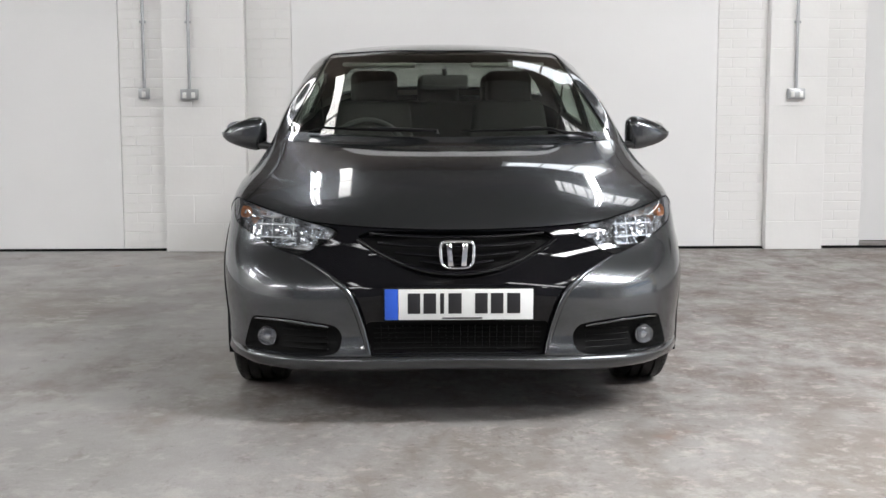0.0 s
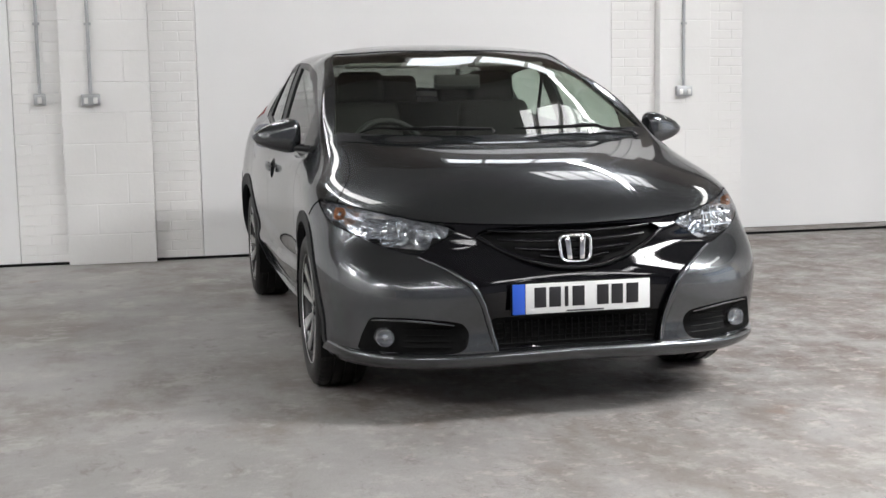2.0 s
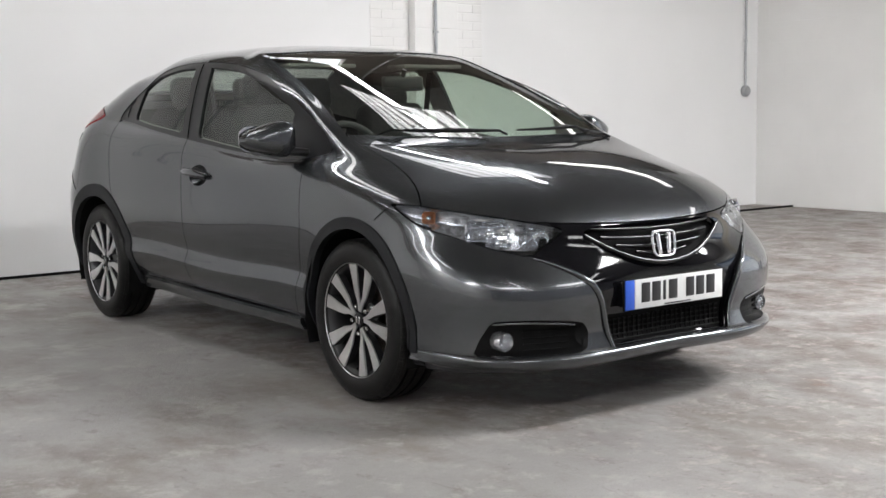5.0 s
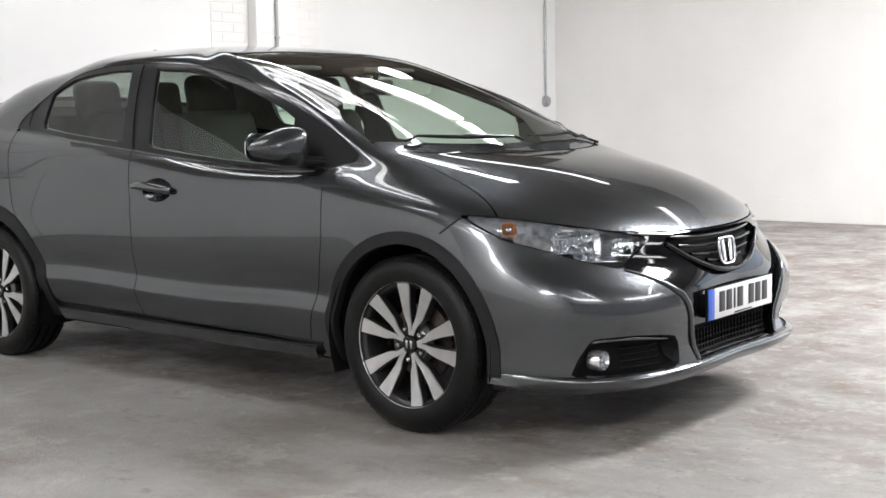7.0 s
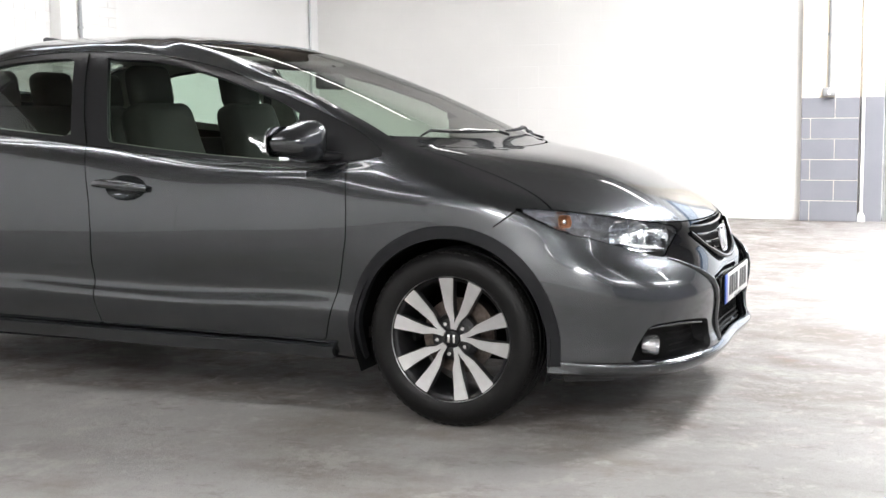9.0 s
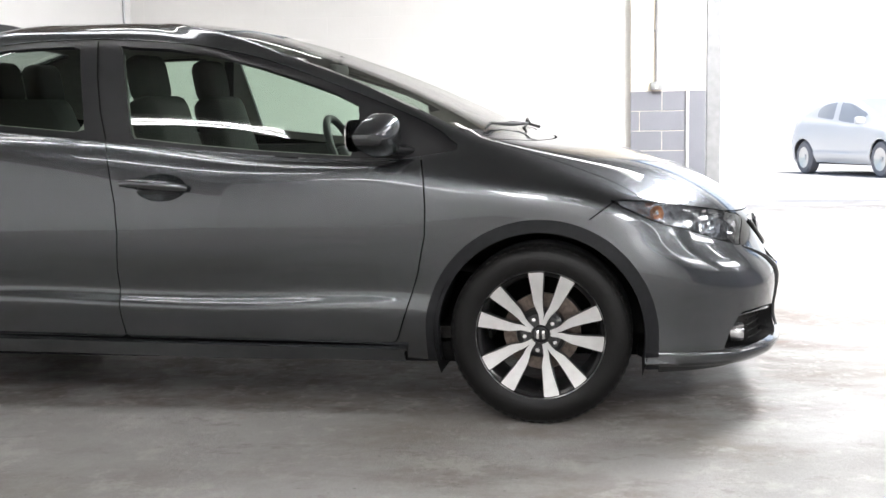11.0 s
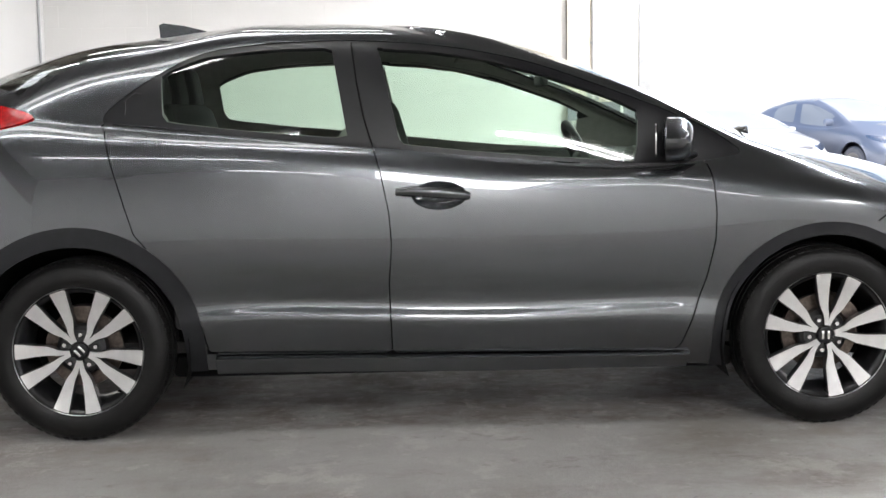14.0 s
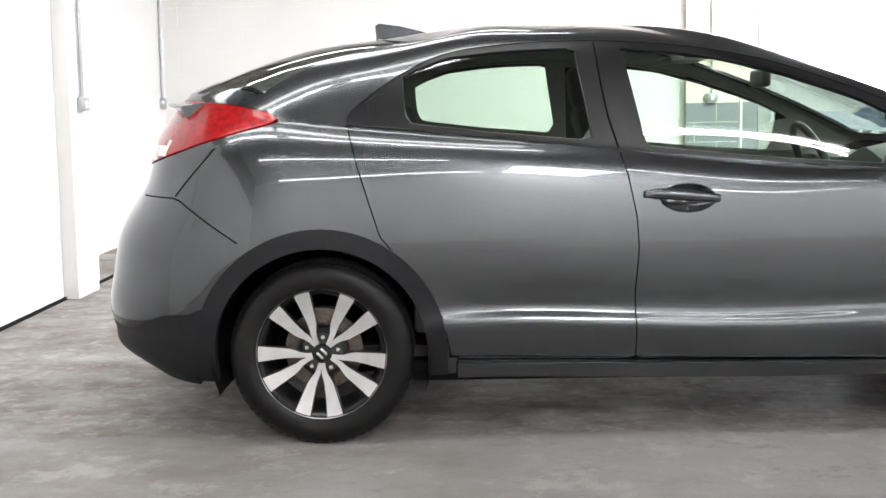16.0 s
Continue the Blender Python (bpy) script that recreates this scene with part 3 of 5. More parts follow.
def spline_matrix(knots, at):
    """Weights that give a smooth natural cubic through values at the knots, at the places asked for."""
    k = len(knots)
    h = np.diff(knots)
    a, b = np.zeros((k, k)), np.zeros((k, k))
    a[0, 0] = a[-1, -1] = 1
    for i in range(1, k - 1):
        a[i, i - 1], a[i, i], a[i, i + 1] = h[i - 1], 2 * (h[i - 1] + h[i]), h[i]
        b[i, i - 1], b[i, i], b[i, i + 1] = 6 / h[i - 1], -6 / h[i - 1] - 6 / h[i], 6 / h[i]
    second = np.linalg.solve(a, b)
    out = np.zeros((len(at), k))
    for r, t in enumerate(at):
        i = min(max(np.searchsorted(knots, t) - 1, 0), k - 2)
        p, q = (knots[i + 1] - t) / h[i], (t - knots[i]) / h[i]
        out[r, i] += p
        out[r, i + 1] += q
        out[r] += ((p ** 3 - p) * second[i] + (q ** 3 - q) * second[i + 1]) * h[i] ** 2 / 6
    return out


def skin_grid(nu=14, nv=9):
    """Points of the half skin, with their places (u, v) in meridians and rings."""
    net = np.array(RINGS, float)
    flip = np.array([-1, 1, 1])
    net = np.concatenate([net[:, 3:0:-1] * flip, net, net[:, -2:-5:-1] * flip], axis=1)
    net = np.concatenate([net, net[-2:-5:-1] * flip], axis=0)
    step_u = np.linalg.norm(np.diff(net, axis=1), axis=2)[1:12].mean(0) ** 0.7
    step_v = np.linalg.norm(np.diff(net, axis=0), axis=2)[:, 3:16].mean(1) ** 0.7
    ku, kv = np.concatenate([[0], np.cumsum(step_u)]), np.concatenate([[0], np.cumsum(step_v)])
    lu = np.arange(0, 12 + 1e-9, 1 / nu)
    lv = np.arange(0, 12 + 1e-9, 1 / nv)
    au = np.interp(lu + 3, np.arange(len(ku)), ku)
    av = np.interp(lv, np.arange(len(kv)), kv)
    pts = np.einsum("au,vuc->vac", spline_matrix(ku, au), net)
    # the skin bends sharply at the belt and the foot of the windscreen
    low, k = lv <= BELT_RING, BELT_RING
    pts = np.concatenate([np.einsum("bv,vac->bac", spline_matrix(kv[:k + 1], av[low]), pts[:k + 1]), np.einsum("bv,vac->bac", spline_matrix(kv[k:] - kv[k], av[~low] - kv[k]), pts[k:])])
    pts[:, 0, 0] = pts[:, -1, 0] = 0
    pts[-1, :, 0] = 0
    return pts, lu, lv


GRID, GU, GV = skin_grid()
du = np.gradient(GRID, axis=1)
dv = np.gradient(GRID, axis=0)
NORMALS = np.cross(du, dv)
NORMALS /= np.linalg.norm(NORMALS, axis=2, keepdims=True) + 1e-12
if NORMALS[40, 80, 0] < 0:
    NORMALS = -NORMALS
NORMALS[:, 0, 0] = NORMALS[:, -1, 0] = 0
NORMALS[-1] = (0, 0, 1)


def skin_at(y=None, z=None, x=None):
    """The skin's point nearest to a side place (y, z) or a front place (x, z)."""
    flat = GRID.reshape(-1, 3)
    if x is None:
        d = (flat[:, 1] - y) ** 2 + (flat[:, 2] - z) ** 2 + 0.05 * np.maximum(0, 0.45 - flat[:, 0]) ** 2
    else:
        d = (flat[:, 0] - x) ** 2 + (flat[:, 2] - z) ** 2 + 0.5 * np.maximum(0, flat[:, 1] - 0.9) ** 2
    k = int(d.argmin())
    tu, tv = du.reshape(-1, 3)[k], dv.reshape(-1, 3)[k]
    ax = 1 if x is None else 0
    want = np.array([y if x is None else x, z]) - flat[k][[ax, 2]]
    m = np.array([[tu[ax], tv[ax]], [tu[2], tv[2]]])
    ab = np.linalg.solve(m, want) if abs(np.linalg.det(m)) > 1e-9 else np.zeros(2)
    ab = np.clip(ab, -1.5, 1.5)
    return flat[k] + ab[0] * tu + ab[1] * tv, NORMALS.reshape(-1, 3)[k]


def smooth_loop(points, per=6):
    """A closed outline rounded through its points."""
    p = np.array(points, float)
    out = []
    n = len(p)
    for i in range(n):
        a, b, c, d = p[i - 1], p[i], p[(i + 1) % n], p[(i + 2) % n]
        for k in range(per):
            t = k / per
            out.append(0.5 * (2 * b + (c - a) * t + (2 * a - 5 * b + 4 * c - d) * t * t + (3 * b - a - 3 * c + d) * t ** 3))
    return np.array(out)


def inside(loop, a, b):
    """Signed distance to an outline: below zero inside."""
    p, q = np.asarray(loop, float), np.roll(np.asarray(loop, float), -1, axis=0)
    best = np.full(len(a), 1e9)
    flip = np.zeros(len(a), bool)
    for (px, py), (qx, qy) in zip(p, q):
        ex, ey = qx - px, qy - py
        t = np.clip(((a - px) * ex + (b - py) * ey) / (ex * ex + ey * ey + 1e-12), 0, 1)
        best = np.minimum(best, (a - px - t * ex) ** 2 + (b - py - t * ey) ** 2)
        cross = ((py > b) != (qy > b)) & (a < (qx - px) * (b - py) / (qy - py + 1e-15) + px)
        flip ^= cross
    d = np.sqrt(best)
    return np.where(flip, -d, d)


def arc_distance(points, a, b):
    """Distance to an open line of points."""
    best = np.full(len(a), 1e9)
    for (px, py), (qx, qy) in zip(points[:-1], points[1:]):
        ex, ey = qx - px, qy - py
        t = np.clip(((a - px) * ex + (b - py) * ey) / (ex * ex + ey * ey), 0, 1)
        best = np.minimum(best, (a - px - t * ex) ** 2 + (b - py - t * ey) ** 2)
    return np.sqrt(best)


# outlines on the side, in (y, z)
DLO = smooth_loop([(1.112, .962), (1.122, .950), (1.20, .938), (1.306, .924), (1.43, .914), (1.63, .929), (1.9, .948), (2.07, .963), (2.3, .986), (2.48, 1.003), (2.82, 1.038), (3.1, 1.073), (3.31, 1.093), (3.322, 1.108), (3.296, 1.145), (3.22, 1.206), (3.12, 1.270), (3.02, 1.319), (2.905, 1.347), (2.73, 1.364), (2.53, 1.370), (2.386, 1.366), (2.2, 1.353), (2.02, 1.327), (1.84, 1.287), (1.67, 1.229), (1.50, 1.164), (1.37, 1.112), (1.22, 1.045), (1.13, .985)])
GLASS_F = [(2.370, 1.340), (2.19, 1.328), (2.012, 1.298), (1.841, 1.258), (1.683, 1.203), (1.549, 1.153), (1.462, 1.108), (1.475, .98), (1.485, .934), (1.824, .957), (2.069, .980), (2.300, 1.007)]
GLASS_R = [(2.480, 1.027), (2.831, 1.060), (3.095, 1.092), (3.118, 1.112), (3.130, 1.255), (3.09, 1.278), (2.984, 1.317), (2.825, 1.336), (2.70, 1.343), (2.535, 1.345)]
GLASS_Q = [(3.247, 1.105), (3.248, 1.172), (3.204, 1.210), (3.203, 1.100)]
DOOR_F = [(1.240, .935), (1.228, .898), (1.220, .847), (1.214, .759), (1.217, .662), (1.245, .527), (1.294, .38), (1.328, .285), (1.36, .262), (1.5, .266), (2.34, .282), (2.342, .373), (2.347, .52), (2.336, .666), (2.343, .772), (2.37, .91), (2.395, 1.000), (1.7, .93)]
DOOR_R = [(2.34, .282), (2.975, .297), (2.99, .39), (3.036, .484), (3.127, .623), (3.207, .715), (3.245, .836), (3.285, .964), (3.318, 1.088), (2.395, 1.0), (2.37, .91), (2.343, .772), (2.336, .666), (2.347, .52), (2.342, .373)]
TAIL = smooth_loop([(3.551, 1.116), (3.611, 1.142), (3.736, 1.166), (3.878, 1.182), (3.97, 1.190), (4.03, 1.165), (4.07, 1.05), (4.11, .955), (4.06, .958), (3.91, 1.003), (3.792, 1.040), (3.669, 1.074), (3.588, 1.094)], 4)
REAR_DARK = smooth_loop([(3.80, .455), (3.866, .457), (3.949, .452), (4.013, .43), (4.12, .385), (4.30, .37), (4.30, .10), (3.80, .10)], 3)
REAR_SEAM = [(3.685, .703), (3.71, .72), (3.782, .768), (3.89, .841), (3.92, .85), (4.062, .850), (4.2, .85)]
HATCH_SEAM = [(3.909, .857), (3.863, .909), (3.804, .973), (3.763, 1.019)]
WING_SEAM = [(.578, .769), (.62, .738), (.651, .716)]
# outlines on the front, in (half width, z)
LAMP = smooth_loop([(.848, .772), (.80, .772), (.745, .760), (.66, .741), (.57, .722), (.49, .706), (.435, .692), (.425, .680), (.465, .652), (.525, .618), (.572, .598), (.62, .610), (.69, .634), (.78, .675), (.83, .705)], 4)
BLACK = [(-.1, .76), (.20, .76), (.40, .76), (.47, .72), (.44, .68), (.50, .628), (.574, .597), (.50, .567), (.43, .524), (.385, .493), (.352, .42), (.332, .353), (.307, .262), (.15, .236), (-.1, .236)]
MOUTH = smooth_loop([(-.2, .690), (0, .690), (.18, .690), (.30, .688), (.352, .668), (.345, .645), (.262, .600), (.15, .565), (0, .548), (-.2, .555)], 4)
INTAKE = [(-.1, .372), (.325, .372), (.318, .33), (.298, .268), (-.1, .262)]
FOG = smooth_loop([(.735, .378), (.70, .384), (.60, .384), (.45, .368), (.415, .345), (.408, .31), (.43, .267), (.50, .255), (.61, .248), (.70, .246), (.768, .258), (.765, .30), (.75, .345)], 4)
GAP = 0.0021
HUB_F, HUB_R, HUB_Z = 0.82, 3.415, 0.315
CUPS = [(2.17, .830, .095, .050), (3.005, 10.0, .01, .01)]


class Field:
    """The places of the skin's corners, for the outlines."""

    def __init__(self, bm):
        lay = bm.verts.layers.float_vector["place"]
        self.x, self.y, self.z = np.array([v.co[:] for v in bm.verts]).T
        self.u, self.v, _ = np.array([v[lay][:] for v in bm.verts]).T


def f_side(loop):
    return lambda s: np.where(s.u > 3.5, inside(loop, s.y, s.z), 1.0)


def f_front(loop):
    return lambda s: np.where((s.u < 4.2) & (s.v < 7.2), inside(loop, s.x, s.z), 1.0)


def f_arch(cy, r):
    """An arch round a wheel, running straight down to the sill."""
    return lambda s: np.where((s.x > 0.3), np.where(s.z > HUB_Z - 0.02, np.hypot(s.y - cy, s.z - HUB_Z), np.hypot(s.y - cy, 0.02 + 0.02 * (HUB_Z - s.z))) - r, 1.0)


def f_cup(cy, cz, a, b):
    return lambda s: np.where(s.x > 0.5, (np.hypot((s.y - cy) / a, (s.z - cz) / b) - 1) * b, 1.0)


def f_screen(s):
    return np.maximum.reduce([(8.14 - s.v) * 0.2, (s.v - 10.88) * 0.2, (s.u - 3.12) * 0.12, s.u - 5])


def f_hatch(s):
    return np.maximum.reduce([(8.35 - s.v) * 0.2, (s.v - 10.85) * 0.2, (10.1 - s.u) * 0.2, 6 - s.u])


def f_bonnet(s):
    return np.maximum.reduce([(6.02 - s.v) * 0.13, (s.v - 7.93) * 0.2, (s.u - 2.98 - 0.0 * s.v) * 0.2])


def f_sill(s):
    return np.maximum.reduce([s.z - np.interp(s.y, [1.3, 3.0], [.262, .285]), 1.30 - s.y, s.y - 2.955])


CUTS = {
    "arch_f": f_arch(HUB_F, .357), "arch_r": f_arch(HUB_R, .363), "clad_f": f_arch(HUB_F, .402), "clad_r": f_arch(HUB_R, .430),
    "dlo": f_side(DLO), "glass_f": f_side(GLASS_F), "glass_r": f_side(GLASS_R), "glass_q": f_side(GLASS_Q),
    "door_f": f_side(DOOR_F), "door_r": f_side(DOOR_R), "tail": lambda s: np.where((s.u > 8) & (s.x > .42), inside(TAIL, s.y, s.z), 1.0),
    "rear_dark": f_side(REAR_DARK),
    "lamp": f_front(LAMP), "black": f_front(BLACK), "mouth": f_front(MOUTH), "intake": f_front(INTAKE), "fog": f_front(FOG),
    "screen": f_screen, "hatch": f_hatch, "bonnet": f_bonnet, "sill": f_sill, "cup": f_cup(*CUPS[0]),
}
GAPPED = {"door_f", "door_r", "bonnet", "tail", "lamp", "sill"}


def skin_bmesh(inset=0.0, step=1):
    bm = bmesh.new()
    place, nrm = bm.verts.layers.float_vector.new("place"), bm.verts.layers.float_vector.new("nrm")
    rows = []
    for j in range(0, GRID.shape[0], step):
        row = []
        for i in range(0, GRID.shape[1], step):
            p, n = GRID[j, i], NORMALS[j, i]
            v = bm.verts.new(p - n * inset)
            if inset and (i in (0, GRID.shape[1] - 1) or j == GRID.shape[0] - 1):
                v.co.x = 0
            v[place], v[nrm] = (GU[i], GV[j], 0), n
            row.append(v)
        rows.append(row)
    for j in range(len(rows) - 1):
        for i in range(len(rows[0]) - 1):
            bm.faces.new((rows[j][i], rows[j][i + 1], rows[j + 1][i + 1], rows[j + 1][i]))
    return bm


def cut(bm, field):
    """Split the mesh along the line where the field is zero."""
    val = bm.verts.layers.float.get("val") or bm.verts.layers.float.new("val")
    f = field(Field(bm))
    f[np.abs(f) < 4e-4] = 0
    for v, a in zip(bm.verts, f):
        v[val] = a
    for e in bm.edges[:]:
        a, b = e.verts[0][val], e.verts[1][val]
        if a * b < 0:
            _, nv = bmesh.utils.edge_split(e, e.verts[0], a / (a - b))
            nv[val] = 0
    for face in bm.faces[:]:
        signs = [v[val] for v in face.verts]
        if min(signs) < 0 < max(signs):
            zero = [i for i, s in enumerate(signs) if s == 0]
            n = len(signs)
            for i in zero:
                j = next((j for j in zero if j != i and (j - i) % n not in (1, n - 1)), None)
                if j is not None:
                    bmesh.utils.face_split(face, face.verts[i], face.verts[j])
                    break


class Spots:
    """Face centres, read like Field."""

    def __init__(self, bm):
        lay = bm.verts.layers.float_vector["place"]
        self.x, self.y, self.z = np.array([np.mean([v.co[:] for v in f.verts], axis=0) for f in bm.faces]).T
        self.u, self.v, _ = np.array([np.mean([v[lay][:] for v in f.verts], axis=0) for f in bm.faces]).T


def panel(bm, chosen, side, push=0.0, lip=0.014, push_at=None):
    """A mesh of the chosen faces, pushed along the normals, its open edges turned inwards."""
    nrm = bm.verts.layers.float_vector["nrm"]
    idx, co, no, faces = {}, [], [], []
    for f in chosen:
        ring = []
        for v in f.verts:
            if v.index not in idx:
                idx[v.index] = len(co)
                n = v[nrm].normalized()
                p = v.co + n * (push_at(v.co) if push_at else push)
                co.append(p)
                no.append(n)
            ring.append(idx[v.index])
        faces.append(ring)
    count = {}
    for r in faces:
        for a, b in zip(r, r[1:] + r[:1]):
            count[(a, b)] = count.get((a, b), 0) + 1
    rim = [(a, b) for (a, b) in count if (b, a) not in count and not (abs(co[a].x) < 1e-5 and abs(co[b].x) < 1e-5)]
    top = len(faces)
    if lip:
        low = {}
        for a, b in rim:
            for k in (a, b):
                if k not in low:
                    low[k] = len(co)
                    co.append(co[k] - no[k] * lip)
                    no.append(no[k])
            faces.append([b, a, low[a], low[b]])
    sign = Vector((side, 1, 1))
    co = [c * sign for c in co]
    no = [n * sign for n in no]
    if side > 0:
        pass
    else:
        faces = [r[::-1] for r in faces]
    return co, no, faces, top


def panel_mesh(name, pieces, mat):
    """One mesh from one or two half panels, with the skin's own normals on the outside."""
    co, faces, no, tops = [], [], [], []
    for c, n, f, top in pieces:
        k = len(co)
        co += [tuple(p) for p in c]
        no += [tuple(p) for p in n]
        faces += [[i + k for i in r] for r in f]
        tops += [j < top for j in range(len(f))]
    me = bpy.data.meshes.new(name)
    me.from_pydata(co, [], faces)
    me.update()
    loops = np.empty((len(me.loops), 3))
    for poly, up in zip(me.polygons, tops):
        poly.use_smooth = True
        for li in poly.loop_indices:
            loops[li] = no[me.loops[li].vertex_index] if up else poly.normal
    me.normals_split_custom_set(loops.tolist())
    me.materials.append(mat)
    return me


def cut_skin():
    bm = skin_bmesh()
    bm.normal_update()
    for name, field in CUTS.items():
        if name in GAPPED:
            cut(bm, lambda s, g=field: g(s) - GAP)
            cut(bm, lambda s, g=field: g(s) + GAP)
        else:
            cut(bm, field)
    bm.verts.index_update()
    spots = Spots(bm)
    return bm, {name: field(spots) for name, field in CUTS.items()}


SKIN, AT = cut_skin()


def sort_faces():
    """Which part of the car each face of the skin belongs to."""
    a = AT
    n = len(SKIN.faces)
    kind = np.array(["body"] * n, dtype=object)

    def mark(name, mask, over=("body",)):
        kind[mask & np.isin(kind, over)] = name

    mark("void", (a["arch_f"] < 0) | (a["arch_r"] < 0))
    mark("clad_front", a["clad_f"] < 0)
    mark("clad_rear", a["clad_r"] < 0)
    mark("glass_front", a["glass_f"] < 0)
    mark("glass_rear", a["glass_r"] < 0)
    mark("glass_quarter", a["glass_q"] < 0)
    mark("window_trim", a["dlo"] < 0)
    mark("screen", a["screen"] < 0)
    mark("hatch", a["hatch"] < 0)
    for name in ("lamp", "tail"):
        mark("void", np.abs(a[name]) < GAP)
        mark(name, a[name] < 0)
    mark("bonnet", a["bonnet"] < -GAP)
    mark("void", np.abs(a["bonnet"]) < GAP)
    mark("mouth", a["mouth"] < 0)
    mark("intake", a["intake"] < 0)
    mark("grille", a["black"] < 0)
    mark("fog", a["fog"] < 0)
    mark("cup", a["cup"] < 0)
    for name in ("door_f", "door_r", "sill"):
        mark("void", np.abs(a[name]) < GAP)
        mark(name, a[name] < 0)
    mark("rear_dark", a["rear_dark"] < 0)
    groups = {}
    for f, k in zip(SKIN.faces, kind):
        groups.setdefault(k, []).append(f)
    return groups


GROUPS = sort_faces()


# ---- the car ----
car = thing("car", "dark grey metallic five-door hatchback parked on the garage floor", "car", at=pose(0.0204, 0, 0, 0, 0, 0.083))
SIDES = (-1, 1)


def skin_part(name, key, mat, push=0.0, lip=0.014, label="", both=True, push_at=None, keep=None):
    """Parts from one group of the skin: one mesh across both sides, or one for each side."""
    faces = GROUPS.get(key, [])
    if keep:
        faces = [f for f in faces if keep(f.calc_center_median())]
    halves = [panel(SKIN, faces, s, push, lip, push_at) for s in SIDES]
    made = []
    for pieces in ([halves] if both else [[h] for h in halves]):
        made.append(part(name, panel_mesh(name, pieces, mat), mat, car, label))
    return made


skin_part("body", "body", PAINT)
skin_part("bonnet", "bonnet", PAINT)
doors_front = skin_part("front_door", "door_f", PAINT, both=False)
doors_rear = skin_part("rear_door", "door_r", PAINT, both=False)
skin_part("sill_panel", "sill", PAINT, 0.022, 0.02, both=False)
skin_part("arch_trim", "clad_front", CLAD, 0.005, 0.03, "matt dark plastic wheel arch trim", both=False, keep=lambda p: p.z > 0.20)
skin_part("arch_trim", "clad_rear", CLAD, 0.005, 0.03, "matt dark plastic wheel arch trim", both=False, keep=lambda p: p.z > 0.215)
skin_part("window_surround", "window_trim", SATIN, -0.004, 0.02, "satin black window surround and pillar", both=False)
for key, nm in (("glass_front", "front_door_glass"), ("glass_rear", "rear_door_glass")):
    skin_part(nm, key, GLASS, -0.012, 0, "green-tinted side window", both=False)
skin_part("quarter_glass", "glass_quarter", SATIN, -0.008, 0.0, both=False)
skin_part("windscreen", "screen", SCREEN, -0.004, 0.0, "clear windscreen with a dark edge")
skin_part("rear_window", "hatch", PRIVACY, -0.004, 0.0, "dark rear window")
skin_part("front_panel", "grille", GLOSS_BLACK, 0.0, 0.02, "gloss black front panel between the headlamps",
          push_at=lambda p: -0.022 * min(1.0, max(0.0, (0.60 - p.z) / 0.10)))
skin_part("grille_mouth", "mouth", MATT, -0.03, 0.03, "black upper grille opening")
skin_part("lower_intake", "intake", MATT, -0.035, 0.03, "black lower air intake")
skin_part("fog_recess", "fog", TRIM, 0.0, 0.0, "black recess round the fog lamp", both=False,
          push_at=lambda p: -0.055 * min(1.0, max(0.0, -float(inside(FOG, np.array([p.x]), np.array([p.z]))[0]) / 0.018)))
skin_part("rear_skirt", "rear_dark", CLAD, 0.001, 0.02, "dark plastic lower rear skirt", keep=lambda p: p.y > 3.86 or p.z > 0.235)
skin_part("headlamp_lens", "lamp", LENS, 0.0, 0.012, "clear headlamp lens", both=False)


def cup_depth(p):
    cy, cz, a, b = CUPS[0]
    r = math.hypot((p.y - cy) / a, (p.z - cz) / b)
    return -0.045 * max(0.0, 1 - r * r) ** 0.7


for k, s in enumerate(SIDES):
    cup_co, _, cup_faces, _ = panel(SKIN, GROUPS["cup"], s, 0, 0, cup_depth)
    me = bpy.data.meshes.new("handle_cup")
    me.from_pydata([tuple(p) for p in cup_co], [], cup_faces)
    me.polygons.foreach_set("use_smooth", [True] * len(me.polygons))
    me.materials.append(PAINT)
    part("handle_cup", me, PAINT, doors_front[k])
    # pull handle
    pts = [(2.315, .845), (2.27, .848), (2.20, .843), (2.12, .836), (2.068, .828)]
    line = []
    for (y, z), off in zip(pts, (0.012, 0.024, 0.028, 0.026, 0.008)):
        p, n = skin_at(y, z)
        line.append((p[0] + off, y, z))
    bar = tube(line, [0.011, 0.017, 0.019, 0.019, 0.013], 12)
    bmesh.ops.scale(bar, vec=(0.75, 1, 1), verts=bar.verts, space=Matrix.Translation((-line[2][0], 0, 0)))
    part("door_handle", bar if s > 0 else mirrored(bar), PAINT, doors_front[k], angle=60)
    cap = box((0.012, 0.035, 0.026), (line[0][0] - 0.004, 2.303, .845), 0.005)
    part("lock_cap", cap if s > 0 else mirrored(cap), SATIN, doors_front[k])

